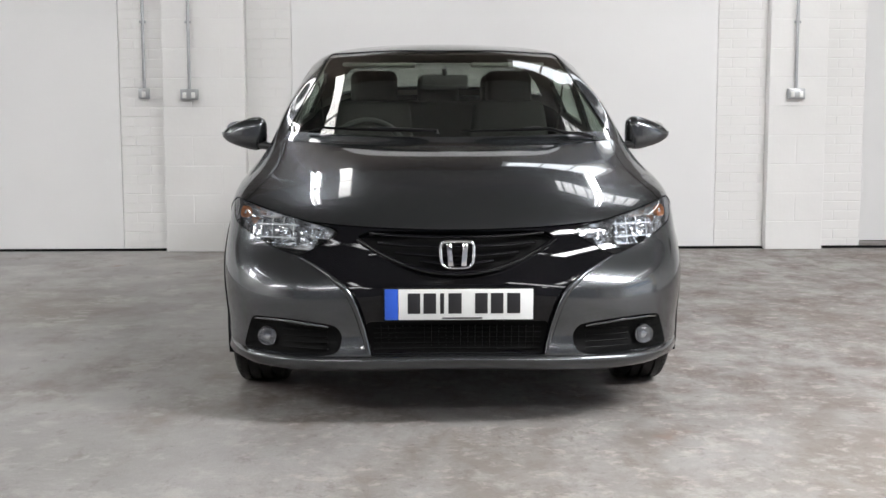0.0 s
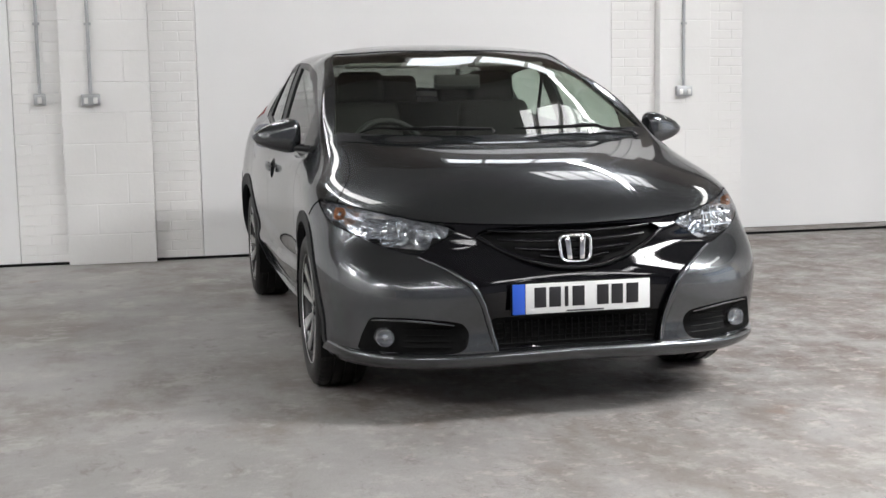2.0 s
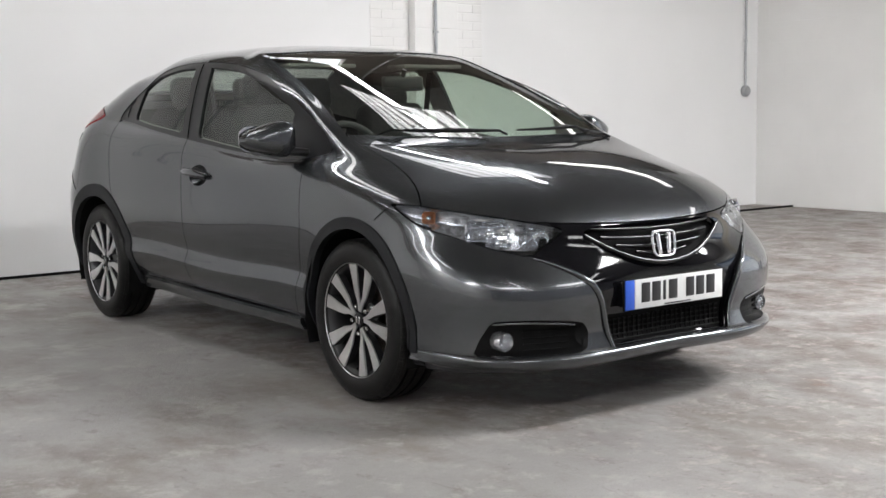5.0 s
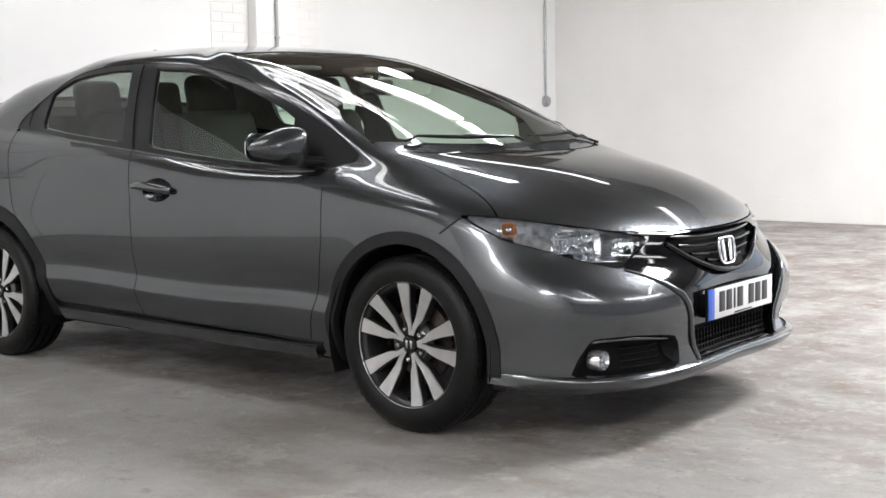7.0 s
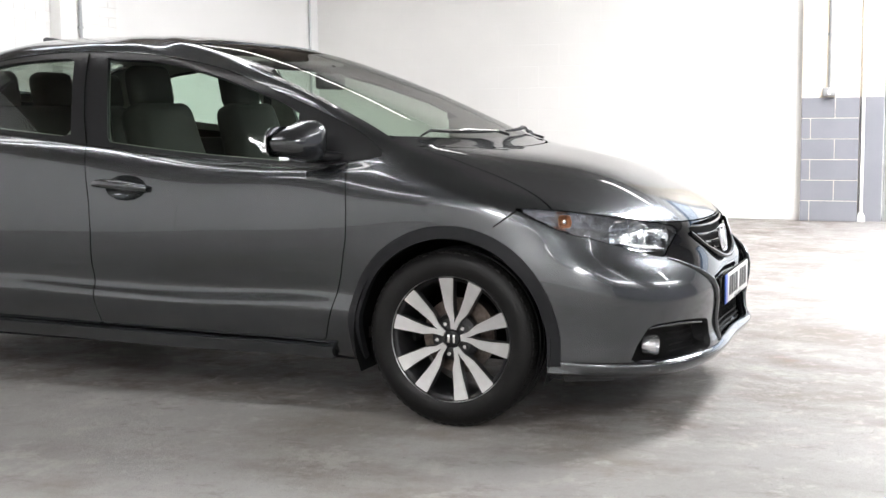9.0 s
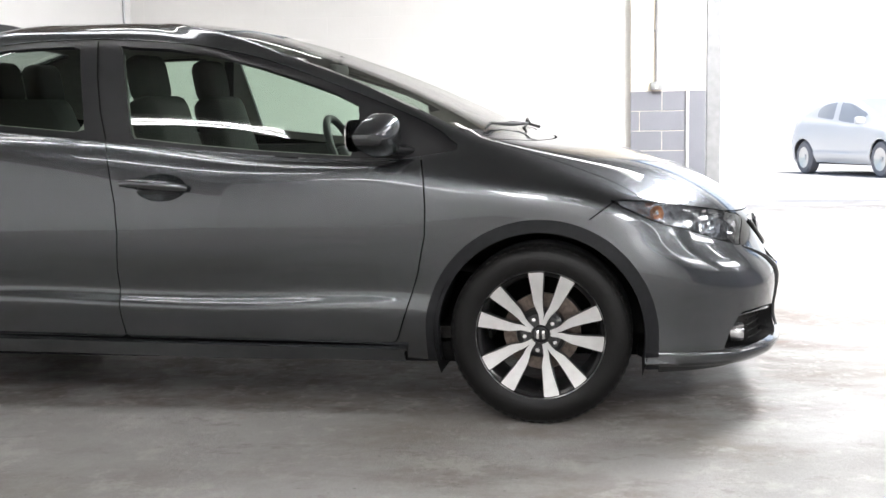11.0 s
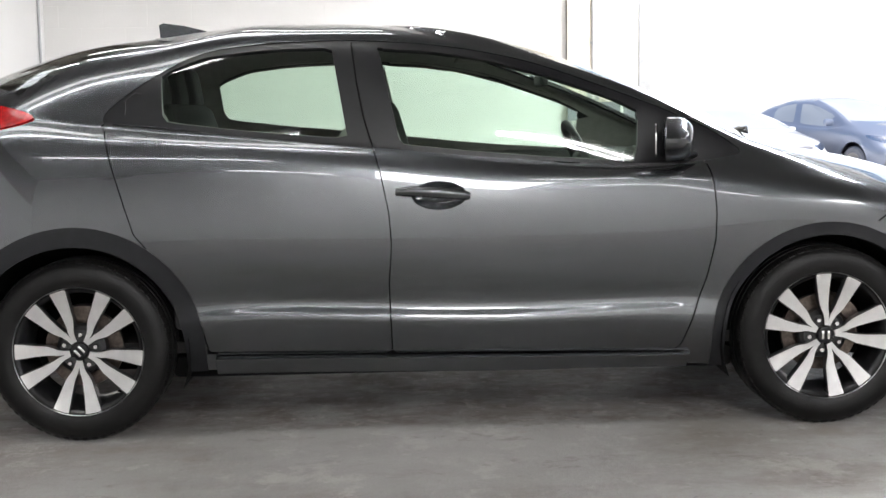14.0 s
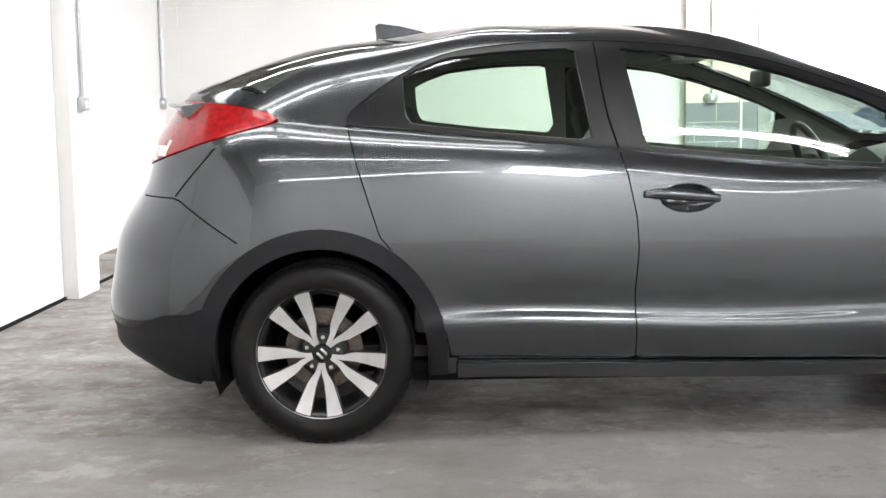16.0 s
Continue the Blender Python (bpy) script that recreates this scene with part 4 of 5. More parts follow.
# tail lamps
for s in SIDES:
    faces = GROUPS["tail"]
    white_zone = lambda p: p.y > 3.95 and 0.962 + (4.08 - p.y) * 0.30 < p.z < 1.035
    pale_zone = lambda p: p.y > 3.955 + (1.17 - p.z) * 0.69 and not white_zone(p)
    mids = [(f, f.calc_center_median()) for f in faces]
    white = [f for f, p in mids if white_zone(p)]
    pale = [f for f, p in mids if pale_zone(p)]
    red = [f for f, p in mids if not white_zone(p) and not pale_zone(p)]
    lamp = part("tail_lamp", panel_mesh("tail_lamp", [panel(SKIN, red, s, 0.004, 0.02)], RED), RED, car, "red tail lamp wrapped round the rear corner")
    part("pale_lens", panel_mesh("pale_lens", [panel(SKIN, pale, s, 0.004, 0.02)], PALE_RED), PALE_RED, lamp, "pale red rear face of the tail lamp")
    part("reversing_lens", panel_mesh("reversing_lens", [panel(SKIN, white, s, 0.004, 0.02)], CLEAR_LENS), CLEAR_LENS, lamp, "clear reversing lens at the foot of the tail lamp")

# panel joints drawn on the skin
def joint(points, name, s):
    fine = []
    for (y0, z0), (y1, z1) in zip(points[:-1], points[1:]):
        n = max(2, int(math.hypot(y1 - y0, z1 - z0) / 0.02))
        fine += [(y0 + (y1 - y0) * i / n, z0 + (z1 - z0) * i / n) for i in range(n)]
    fine.append(points[-1])
    line = [(s * p[0], p[1], p[2]) for p in (skin_at(y, z)[0] for y, z in fine) if p[0] > 0.55]
    part(name, tube(line, 0.0028, 6), MATT, car)


for s in SIDES:
    joint(REAR_SEAM[:-1], "bumper_joint", s)
    joint(HATCH_SEAM, "tailgate_joint", s)
    joint(WING_SEAM, "wing_joint", s)
    joint([(2.395, 1.0), (2.425, 1.10), (2.448, 1.22), (2.466, 1.36)], "pillar_joint", s)

# rear spoiler under the window
spoiler = bmesh.new()
rows = []
for i in range(25):
    x = -0.64 + 1.28 * i / 24
    e = abs(x) / 0.64
    y0 = 3.90 - 0.10 * e ** 2
    z0 = 1.198 - 0.022 * e ** 2
    reach = 1 - 0.30 * e ** 5
    low = 0.028 * max(0.0, e - 0.7) / 0.3
    sec = [(y0, z0 + 0.004), (y0 + 0.09 * reach, z0 - 0.006), (y0 + 0.155 * reach, z0 - 0.012), (y0 + 0.162 * reach, z0 - 0.02), (y0 + 0.15 * reach, z0 - 0.027), (y0 + 0.09, z0 - 0.035 - low), (y0, z0 - 0.04 - low)]
    rows.append([spoiler.verts.new((x, *p)) for p in sec])
for a, b in zip(rows, rows[1:]):
    for j in range(len(a)):
        spoiler.faces.new((a[j], a[(j + 1) % len(a)], b[(j + 1) % len(b)], b[j]))
spoiler.faces.new(rows[0])
spoiler.faces.new(rows[-1][::-1])
part("spoiler", spoiler, PAINT, car, "slim grey spoiler across the rear window")

# aerial fin on the roof
fin = prism([(3.255, 1.405), (3.262, 1.478), (3.245, 1.486), (3.16, 1.474), (3.085, 1.455), (3.02, 1.438), (2.99, 1.43)], 0.03, lambda a, b, d: ((d - 0.015) * (1 - max(0, b - 1.43) / 0.08), a, b))
part("aerial_fin", fin, PAINT, car, "shark-fin aerial on the rear of the roof")

# inner shell: lining of the cabin and dark backing behind the gaps
shell = skin_bmesh(0.022, 2)
shell.normal_update()
for key in ("arch_f", "arch_r", "glass_f", "glass_r", "screen", "hatch"):
    cut(shell, (lambda s, g=CUTS[key]: g(s) - 0.012) if key[0] == "a" else CUTS[key])
sp = Spots(shell)
gone = np.zeros(len(shell.faces), bool)
for key in ("arch_f", "arch_r", "glass_f", "glass_r", "screen", "hatch"):
    gone |= CUTS[key](sp) < (0.012 if key[0] == "a" else 0)
gone |= f_front(LAMP)(sp) < -0.004
gone |= f_front(FOG)(sp) < 0.01
gone |= (f_front(MOUTH)(sp) < 0.01) | (f_front(INTAKE)(sp) < 0.01)
gone |= np.hypot((sp.y - 2.17) / 0.11, (sp.z - .830) / 0.06) < 1.05
high = sp.v > 8.05
low_faces = [f for f, g, h in zip(shell.faces, gone, high) if not g and not h]
top_faces = [f for f, g, h in zip(shell.faces, gone, high) if not g and h]
shell.verts.index_update()
part("inner_shell", panel_mesh("inner_shell", [panel(shell, low_faces, s, 0, 0) for s in SIDES], MATT), MATT, car, "dark inner structure behind the panel gaps")
part("headlining", panel_mesh("headlining", [panel(shell, top_faces, s, 0, 0) for s in SIDES], LINER), LINER, car, "pale fabric headlining and pillar trim")

# underside and wheel wells
part("underbody", join(box((1.50, 2.0, 0.08), (0, 2.12, 0.23), 0.02), box((1.0, 3.9, 0.08), (0, 2.1, 0.24), 0.02), box((1.1, 0.35, 0.05), (0, 0.32, 0.20), 0.02)), MATT, car, "dark underbody")
for cy, r in ((HUB_F, 0.372), (HUB_R, 0.378)):
    for s in SIDES:
        well = bmesh.new()
        rows = []
        for k in range(29):
            a = math.pi * (-0.12 + 1.24 * k / 28)
            rows.append([well.verts.new((s * x, cy + r * math.cos(a), HUB_Z + r * math.sin(a))) for x in (0.50, 0.70, 0.872)])
        for p, q in zip(rows, rows[1:]):
            for j in range(2):
                well.faces.new((p[j], p[j + 1], q[j + 1], q[j]))
        well.faces.new([row[0] for row in rows])
        part("wheel_well", well, MATT, car, "black plastic wheel arch liner")


# wheels
def make_wheel():
    root = new("wheel")
    root.parent = car
    tagged(root, "alloy wheel with five pairs of machined spokes")
    outer = [(0.222, -0.098), (0.236, -0.104), (0.262, -0.1085), (0.285, -0.105), (0.300, -0.096), (0.309, -0.085)]
    tread = []
    for gx in (-0.085, -0.045, 0.0, 0.045, 0.085):
        if abs(gx) < 0.08:
            tread += [(0.3155, gx - 0.006), (0.307, gx - 0.005), (0.307, gx + 0.005), (0.3155, gx + 0.006)]
    inner = [(r, -x) for r, x in reversed(outer)]
    tyre = lathe(outer + [(0.3145, -0.074)] + tread + [(0.3145, 0.074)] + inner + [(0.215, 0.09), (0.215, -0.09), (0.222, -0.098)], 72)
    part("tyre", tyre, RUBBER, root, "black road tyre with a ribbed tread", angle=28)
    # shoulder blocks of the tread
    blocks = []
    for k in range(60):
        a = 2 * math.pi * k / 60
        for sx in (-1, 1):
            b = box((0.020, 0.020, 0.007), (0, 0, 0), 0.0015, 1)
            bmesh.ops.transform(b, matrix=Matrix.Rotation(a, 4, "X") @ Matrix.Translation((sx * 0.082, 0, 0.3085)) @ Matrix.Rotation(sx * 0.5, 4, "Y"), verts=b.verts)
            blocks.append(b)
    tagged(part("tread_edge", join(*blocks), RUBBER, root, smooth=False), kind="stuff")
    rim = part("rim", lathe([(0.2235, -0.092), (0.2245, -0.098), (0.2232, -0.1), (0.2218, -0.0985), (0.2205, -0.094), (0.2195, -0.092)], 72), ALLOY, root, "machined rim edge", angle=50)
    part("barrel", lathe([(0.2198, -0.0925), (0.212, -0.086), (0.204, -0.075), (0.196, -0.02), (0.192, 0.05), (0.196, 0.09)], 60), ALLOY_DARK, rim)
    for k in range(5):
        mid = radians(101 - 72 * k)
        for sgn in (-1, 1):
            path = [(0.034, 7.0, 0.0060), (0.058, 8.5, 0.0078), (0.074, 10.0, 0.0098), (0.090, 13.4, 0.0120), (0.110, 15.2, 0.0152), (0.150, 15.2, 0.0188), (0.190, 14.9, 0.0235), (0.2190, 14.8, 0.0270)]
            left, right, deep = [], [], []
            for r, off, w in path:
                a = mid + sgn * radians(off)
                c = Vector((0, math.cos(a) * r, math.sin(a) * r))
                t = Vector((0, -math.sin(a), math.cos(a)))
                left.append(c + t * w)
                right.append(c - t * w)
            spoke, back = bmesh.new(), bmesh.new()
            for bm, x_top, x_low, grow in ((spoke, 0.0, 0.006, 1.0), (back, 0.0055, 0.034, 1.12)):
                rows = []
                for i, (p, q) in enumerate(zip(left, right)):
                    r = path[i][0]
                    face_x = -0.080 - 0.013 * (r / 0.21) ** 2
                    m = (p + q) / 2
                    p2, q2 = m + (p - m) * grow, m + (q - m) * grow
                    rows.append([bm.verts.new((face_x + x_top, p2.y, p2.z)), bm.verts.new((face_x + x_top, q2.y, q2.z)), bm.verts.new((face_x + x_low, q2.y, q2.z)), bm.verts.new((face_x + x_low, p2.y, p2.z))])
                for a_row, b_row in zip(rows, rows[1:]):
                    for j in range(4):
                        bm.faces.new((a_row[j], a_row[(j + 1) % 4], b_row[(j + 1) % 4], b_row[j]))
                bm.faces.new(rows[0])
                bm.faces.new(rows[-1][::-1])
            sp_ob = part("spoke", spoke, ALLOY, rim, smooth=False)
            part("spoke_back", back, ALLOY_DARK, rim, smooth=False)
        # wheel bolt
        a = radians(65 - 72 * k)
        bolt = lathe([(0, -0.018), (0.0075, -0.018), (0.0095, -0.014), (0.0095, 0)], 6)
        bmesh.ops.translate(bolt, vec=(-0.063, 0.056 * math.cos(a), 0.056 * math.sin(a)), verts=bolt.verts)
        part("bolt", bolt, CHROME, rim, smooth=False)
    hub = lathe([(0, -0.062), (0.07, -0.062), (0.085, -0.05), (0.09, -0.03)], 40)
    part("hub", hub, ALLOY_DARK, rim)
    part("centre_cap", lathe([(0, -0.0835), (0.022, -0.0835), (0.0275, -0.082), (0.030, -0.078), (0.030, -0.06)], 32), SATIN, rim, "black centre cap")
    part("cap_emblem", join(box((0.003, 0.009, 0.030), (-0.0845, -0.010, 0), 0.001), box((0.003, 0.009, 0.030), (-0.0845, 0.010, 0), 0.001)), CHROME, rim)
    part("brake_disc", lathe([(0.06, -0.012), (0.135, -0.012), (0.135, 0.01), (0.06, 0.01), (0.06, -0.012)], 48), STEEL, root, "rusty-edged brake disc")
    cal = lathe([(0.10, -0.03), (0.15, -0.03), (0.15, 0.03), (0.10, 0.03), (0.10, -0.03)], 40)
    bmesh.ops.delete(cal, geom=[v for v in cal.verts if math.atan2(v.co.z, -v.co.y) < 0.25 or math.atan2(v.co.z, -v.co.y) > 1.35], context="VERTS")
    part("caliper", cal, STEEL, root)
    part("valve", tube([(-0.082, 0.0, -0.196), (-0.094, 0.0, -0.190)], 0.004, 8), MATT, rim)
    return root


def copy_part(ob, m):
    made = copy_thing(ob, m)
    made.parent = car
    return made


wheel = make_wheel()
wheel.matrix_basis = pose(-0.768, HUB_F, HUB_Z)
copy_part(wheel, pose(-0.775, HUB_R, HUB_Z, -43))
copy_part(wheel, pose(0.768, HUB_F, HUB_Z, 0, 0, 180))
copy_part(wheel, pose(0.775, HUB_R, HUB_Z, 40, 0, 180))


# headlamps: reflector bowls behind the lens
def front_y(x, z):
    return skin_at(x=x, z=z)[0][1]


for s in SIDES:
    unit = part("headlamp", panel_mesh("headlamp", [panel(SKIN, GROUPS["lamp"], s, -0.045, -0.043)], LAMP_SHELL), LAMP_SHELL, car, "clear-lensed headlamp with chrome reflectors")

    def bowl(x, z, w, h, back, mat, name, ribs=0):
        y = front_y(x, z)
        p, n = skin_at(x=x, z=z)
        d = Vector((n[0] * 0.7, n[1], n[2] * 0.3)).normalized()
        m = Matrix.Translation((x, y, z)) @ d.to_track_quat("-Y", "Z").to_matrix().to_4x4()
        facet = random.Random(7)
        bm = bmesh.new()
        rows = []
        for i in range(7):
            t = i / 6
            r = 1 - t * 0.85
            dep = 0.012 + back * math.sin(t * math.pi / 2)
            row = []
            for k in range(20):
                a = 2 * math.pi * k / 20
                ca, sa = math.cos(a), math.sin(a)
                q = (abs(ca) ** 4 + abs(sa) ** 4) ** -0.25
                row.append(bm.verts.new((r * w / 2 * ca * q, dep + facet.uniform(-0.0045, 0.0045), r * h / 2 * sa * q)))
            rows.append(row)
        for a, b in zip(rows, rows[1:]):
            for k in range(20):
                bm.faces.new((a[k], a[(k + 1) % 20], b[(k + 1) % 20], b[k]))
        bm.faces.new(rows[-1])
        bmesh.ops.transform(bm, matrix=m, verts=bm.verts)
        ob = part(name, bm if s > 0 else mirrored(bm), mat, unit, smooth=False)
        bulb = lathe([(0, 0.008), (0.008, 0.012), (0.009, 0.03), (0.007, back)], 14, "Y")
        bmesh.ops.transform(bulb, matrix=m, verts=bulb.verts)
        part("bulb", bulb if s > 0 else mirrored(bulb), CHROME, unit)
        if ribs:
            pieces = []
            for i in range(ribs):
                b = box((0.003, 0.01, h * 0.9), ((i - (ribs - 1) / 2) * w / ribs, 0.022, 0), 0)
                pieces.append(b)
            pieces.append(box((w * 0.96, 0.012, 0.004), (0, 0.02, h * 0.22)))
            pieces.append(box((w * 0.96, 0.012, 0.004), (0, 0.02, -h * 0.22)))
            g = join(*pieces)
            bmesh.ops.transform(g, matrix=m, verts=g.verts)
            part("reflector_ribs", g if s > 0 else mirrored(g), REFLECTOR, unit, smooth=False)
        return ob

    bowl(.660, .678, .180, .108, .03, REFLECTOR, "main_reflector", 4)
    bowl(.520, .664, .10, .062, .03, REFLECTOR, "inner_reflector", 0)
    bowl(.800, .735, .050, .045, .026, AMBER, "amber_reflector", 0)

# the blade along the foot of the front bumper
blade = bmesh.new()
rows = []
row_v = int(round(1.0 * 9))
cols = list(range(0, int(3.35 * 14) + 1))
half = [(GRID[row_v, i], NORMALS[row_v, i]) for i in cols]
both_halves = [(p * np.array([-1, 1, 1]), n * np.array([-1, 1, 1])) for p, n in half[:0:-1]] + half
for p, n in both_halves:
    flat_n = Vector((n[0], n[1], 0)).normalized()
    c = Vector(p)
    fade = 1 - 0.75 * max(0.0, abs(c.x) - 0.74) / 0.1
    pts = [c + Vector((0, 0, 0.016)) - flat_n * 0.006, c + Vector((0, 0, 0.009)) + flat_n * 0.012 * fade, c + flat_n * 0.020 * fade, c + Vector((0, 0, -0.008)) + flat_n * 0.020 * fade, c + Vector((0, 0, -0.03)) + flat_n * 0.006, c + Vector((0, 0, -0.045)) - flat_n * 0.02]
    rows.append([blade.verts.new(q) for q in pts])
for a, b in zip(rows, rows[1:]):
    for j in range(5):
        blade.faces.new((a[j], a[j + 1], b[j + 1], b[j]))
part("bumper_blade", blade, PAINT, car, "body-coloured blade along the foot of the bumper", angle=60)

# rolled edge of the bumper beside the dark front panel
for s in SIDES:
    line = [(s * x, front_y(x, z) - 0.001, z) for x, z in ((.56, .592), (.50, .566), (.455, .542), (.425, .520), (.396, .500), (.376, .470), (.358, .43), (.345, .39), (.334, .353), (.322, .31), (.309, .266))]
    part("bumper_edge", tube(line, [0.004, 0.006, 0.008, 0.010, 0.012, 0.012, 0.011, 0.011, 0.011, 0.010, 0.008], 10), PAINT, car, "body-coloured rolled edge of the bumper", angle=80)

# grille bars and chrome moustache
for z, w in ((.668, .31), (.636, .28), (.604, .22), (.576, .13)):
    line = []
    for i in range(17):
        x = -w + 2 * w * i / 16
        line.append((x, front_y(abs(x), z + 0.012 * (x / w) ** 2) + 0.012, z + 0.012 * (x / w) ** 2))
    bar = tube(line, 0.007, 6)
    part("grille_bar", bar, GLOSS_BLACK, car, "gloss black grille bar", angle=80)
line = []
for i in range(25):
    x = -.352 + .704 * i / 24
    t = abs(x) / .352
    z = .545 + .115 * t ** 2.0
    line.append((x, front_y(abs(x), z) - 0.002, z))
part("grille_brow", tube(line, 0.009, 8), GLOSS_BLACK, car, "gloss black ridge under the grille", angle=80)
for k in range(6):
    z = .262 + k * 0.018
    w = .295 if k else .285
    part("intake_bar", tube([(x, front_y(abs(x), z) + 0.030, z) for x in np.linspace(-w, w, 13)], 0.0028, 6), TRIM, car, angle=80)
posts = [box((0.003, 0.010, 0.10), (x, front_y(abs(x), .31) + 0.030, .308)) for x in np.linspace(-.27, .27, 22)]
part("intake_mesh", join(*posts), TRIM, car, "black mesh across the lower intake", smooth=False)

# maker's emblem as a plain shape
badge_y = front_y(0, .61) - 0.012
ring = [(.058 * math.copysign(abs(math.cos(a)) ** 0.45, math.cos(a)) * (1 + 0.12 * math.sin(a)), .047 * math.copysign(abs(math.sin(a)) ** 0.45, math.sin(a))) for a in np.linspace(0, 2 * math.pi, 33)[:-1]]
emblem = part("emblem", tube([(a, badge_y + 0.25 * b * 0.6, .610 + b) for a, b in ring], 0.006, 8, True), CHROME, car, "plain chrome emblem on the grille", angle=80)
for e in (-1, 1):
    part("emblem_bar", box((0.020, 0.010, 0.082), (e * 0.026, badge_y + 0.001, .610), 0.004, turn=Matrix.Rotation(-0.15, 4, "X") @ Matrix.Rotation(e * 0.08, 4, "Y")), CHROME, emblem)

# number plate, its characters as plain bars
plate = part("number_plate", box((0.528, 0.008, 0.116), (0.003, -0.024, .443), 0.003), MATT, car, "white number plate with a blue band and plain dark bars")
part("plate_face", box((0.470, 0.004, 0.108), (0.028, -0.0295, .443), 0.0015), PLATE, plate)
part("plate_band", box((0.046, 0.004, 0.108), (-0.232, -0.0295, .443), 0.0015), PLATE_BLUE, plate)
for x, w in ((-.165, .044), (-.110, .044), (-.067, .014), (-.022, .046), (.070, .044), (.125, .044), (.183, .046)):
    part("plate_bar", box((w, 0.0016, 0.072), (x + 0.012, -0.0323, .447), 0.0006), INK, plate)
part("plate_maker_line", box((0.14, 0.0016, 0.005), (0.015, -0.0323, .395)), INK, plate)
part("plate_backing", box((0.50, 0.05, 0.09), (0, 0.006, .443), 0.005), GLOSS_BLACK, plate)

# fog lamps and their brows
for s in SIDES:
    y = front_y(.683, .305) + 0.03
    fogl = lathe([(0, 0.03), (0.018, 0.022), (0.029, 0.0), (0.032, -0.006), (0.035, 0.0), (0.035, 0.04)], 28, "Y")
    bmesh.ops.translate(fogl, vec=(s * .683, y, .305), verts=fogl.verts)
    fo = part("fog_lamp", fogl, LAMP_SHELL, car, "round clear fog lamp")
    lens = lathe([(0, -0.008), (0.017, -0.005), (0.029, 0.001)], 24, "Y")
    bmesh.ops.translate(lens, vec=(s * .683, y, .305), verts=lens.verts)
    part("fog_lens", lens, LENS, fo)
    b = lathe([(0, -0.002), (0.01, 0.0), (0.011, 0.03)], 12, "Y")
    bmesh.ops.translate(b, vec=(s * .683, y, .305), verts=b.verts)
    part("fog_bulb", b, REFLECTOR, fo)
    line = [(s * x, front_y(x, z) + 0.012, z) for x, z in ((.728, .370), (.69, .374), (.60, .373), (.53, .366), (.455, .356))]
    part("fog_brow", tube(line, [0.004, 0.006, 0.007, 0.007, 0.005], 8), PAINT, car, "grey strip above the fog lamp", angle=80)
    bars = [tube([(s * x, front_y(x, z) + 0.045, z) for x in np.linspace(.46, .62, 6)], 0.003, 6) for z in np.linspace(.272, .335, 4)]
    part("fog_grille", join(*bars), TRIM, car)

# door mirrors
for k, s in enumerate(SIDES):
    bm = bmesh.new()
    bmesh.ops.create_uvsphere(bm, u_segments=40, v_segments=24, radius=1)
    for v in bm.verts:
        x, y, z = v.co
        e = 0.72
        x, y, z = (math.copysign(abs(c) ** e, c) for c in (x, y, z))
        y = y if y < 0 else y * 0.28
        w = 0.106
        h = 0.064 - 0.020 * x
        v.co = (0.922 + w * x, 1.392 + 0.084 * y + 0.035 * x * (1 if y < 0 else 0.6), 1.006 + h * z - (0.016 * x if z > 0 else -0.008 * x))
    zcut = 0.972
    top = bm
    arm = bmesh.new()
    rows = []
    for x, y, z, a, b in ((.775, 1.285, .948, .035, .018), (.82, 1.32, .955, .036, .018), (.88, 1.37, .958, .045, .016)):
        rows.append([arm.verts.new((x, y + a * math.cos(t), z + b * math.sin(t))) for t in np.linspace(0, 2 * math.pi, 15)[:-1]])
    for p, q in zip(rows, rows[1:]):
        for j in range(14):
            arm.faces.new((p[j], p[(j + 1) % 14], q[(j + 1) % 14], q[j]))
    arm.faces.new(rows[0]), arm.faces.new(rows[-1][::-1])
    low = top.copy()
    bmesh.ops.bisect_plane(top, geom=top.verts[:] + top.edges[:] + top.faces[:], plane_co=(0, 0, zcut), plane_no=(0.1, 0, 1), clear_inner=True)
    bmesh.ops.bisect_plane(low, geom=low.verts[:] + low.edges[:] + low.faces[:], plane_co=(0, 0, zcut), plane_no=(0.1, 0, 1), clear_outer=True)
    glass_face = prism([(0.105 * 0.84 * math.copysign(abs(math.cos(a)) ** 0.6, math.cos(a)), 0.055 * math.copysign(abs(math.sin(a)) ** 0.6, math.sin(a))) for a in np.linspace(0, 2 * math.pi, 25)[:-1]], 0.004, lambda a, b, d: (0.925 + a, 1.436 + d + 0.02 * a / 0.1, 1.008 + b))
    root = part("door_mirror", top if s > 0 else mirrored(top), PAINT, doors_front[k], "grey door mirror with a black base", angle=60)
    part("mirror_base", join(low, arm) if s > 0 else mirrored(join(low, arm)), SATIN, root, angle=60)
    part("mirror_glass", glass_face if s > 0 else mirrored(glass_face), MIRROR, root, smooth=False)

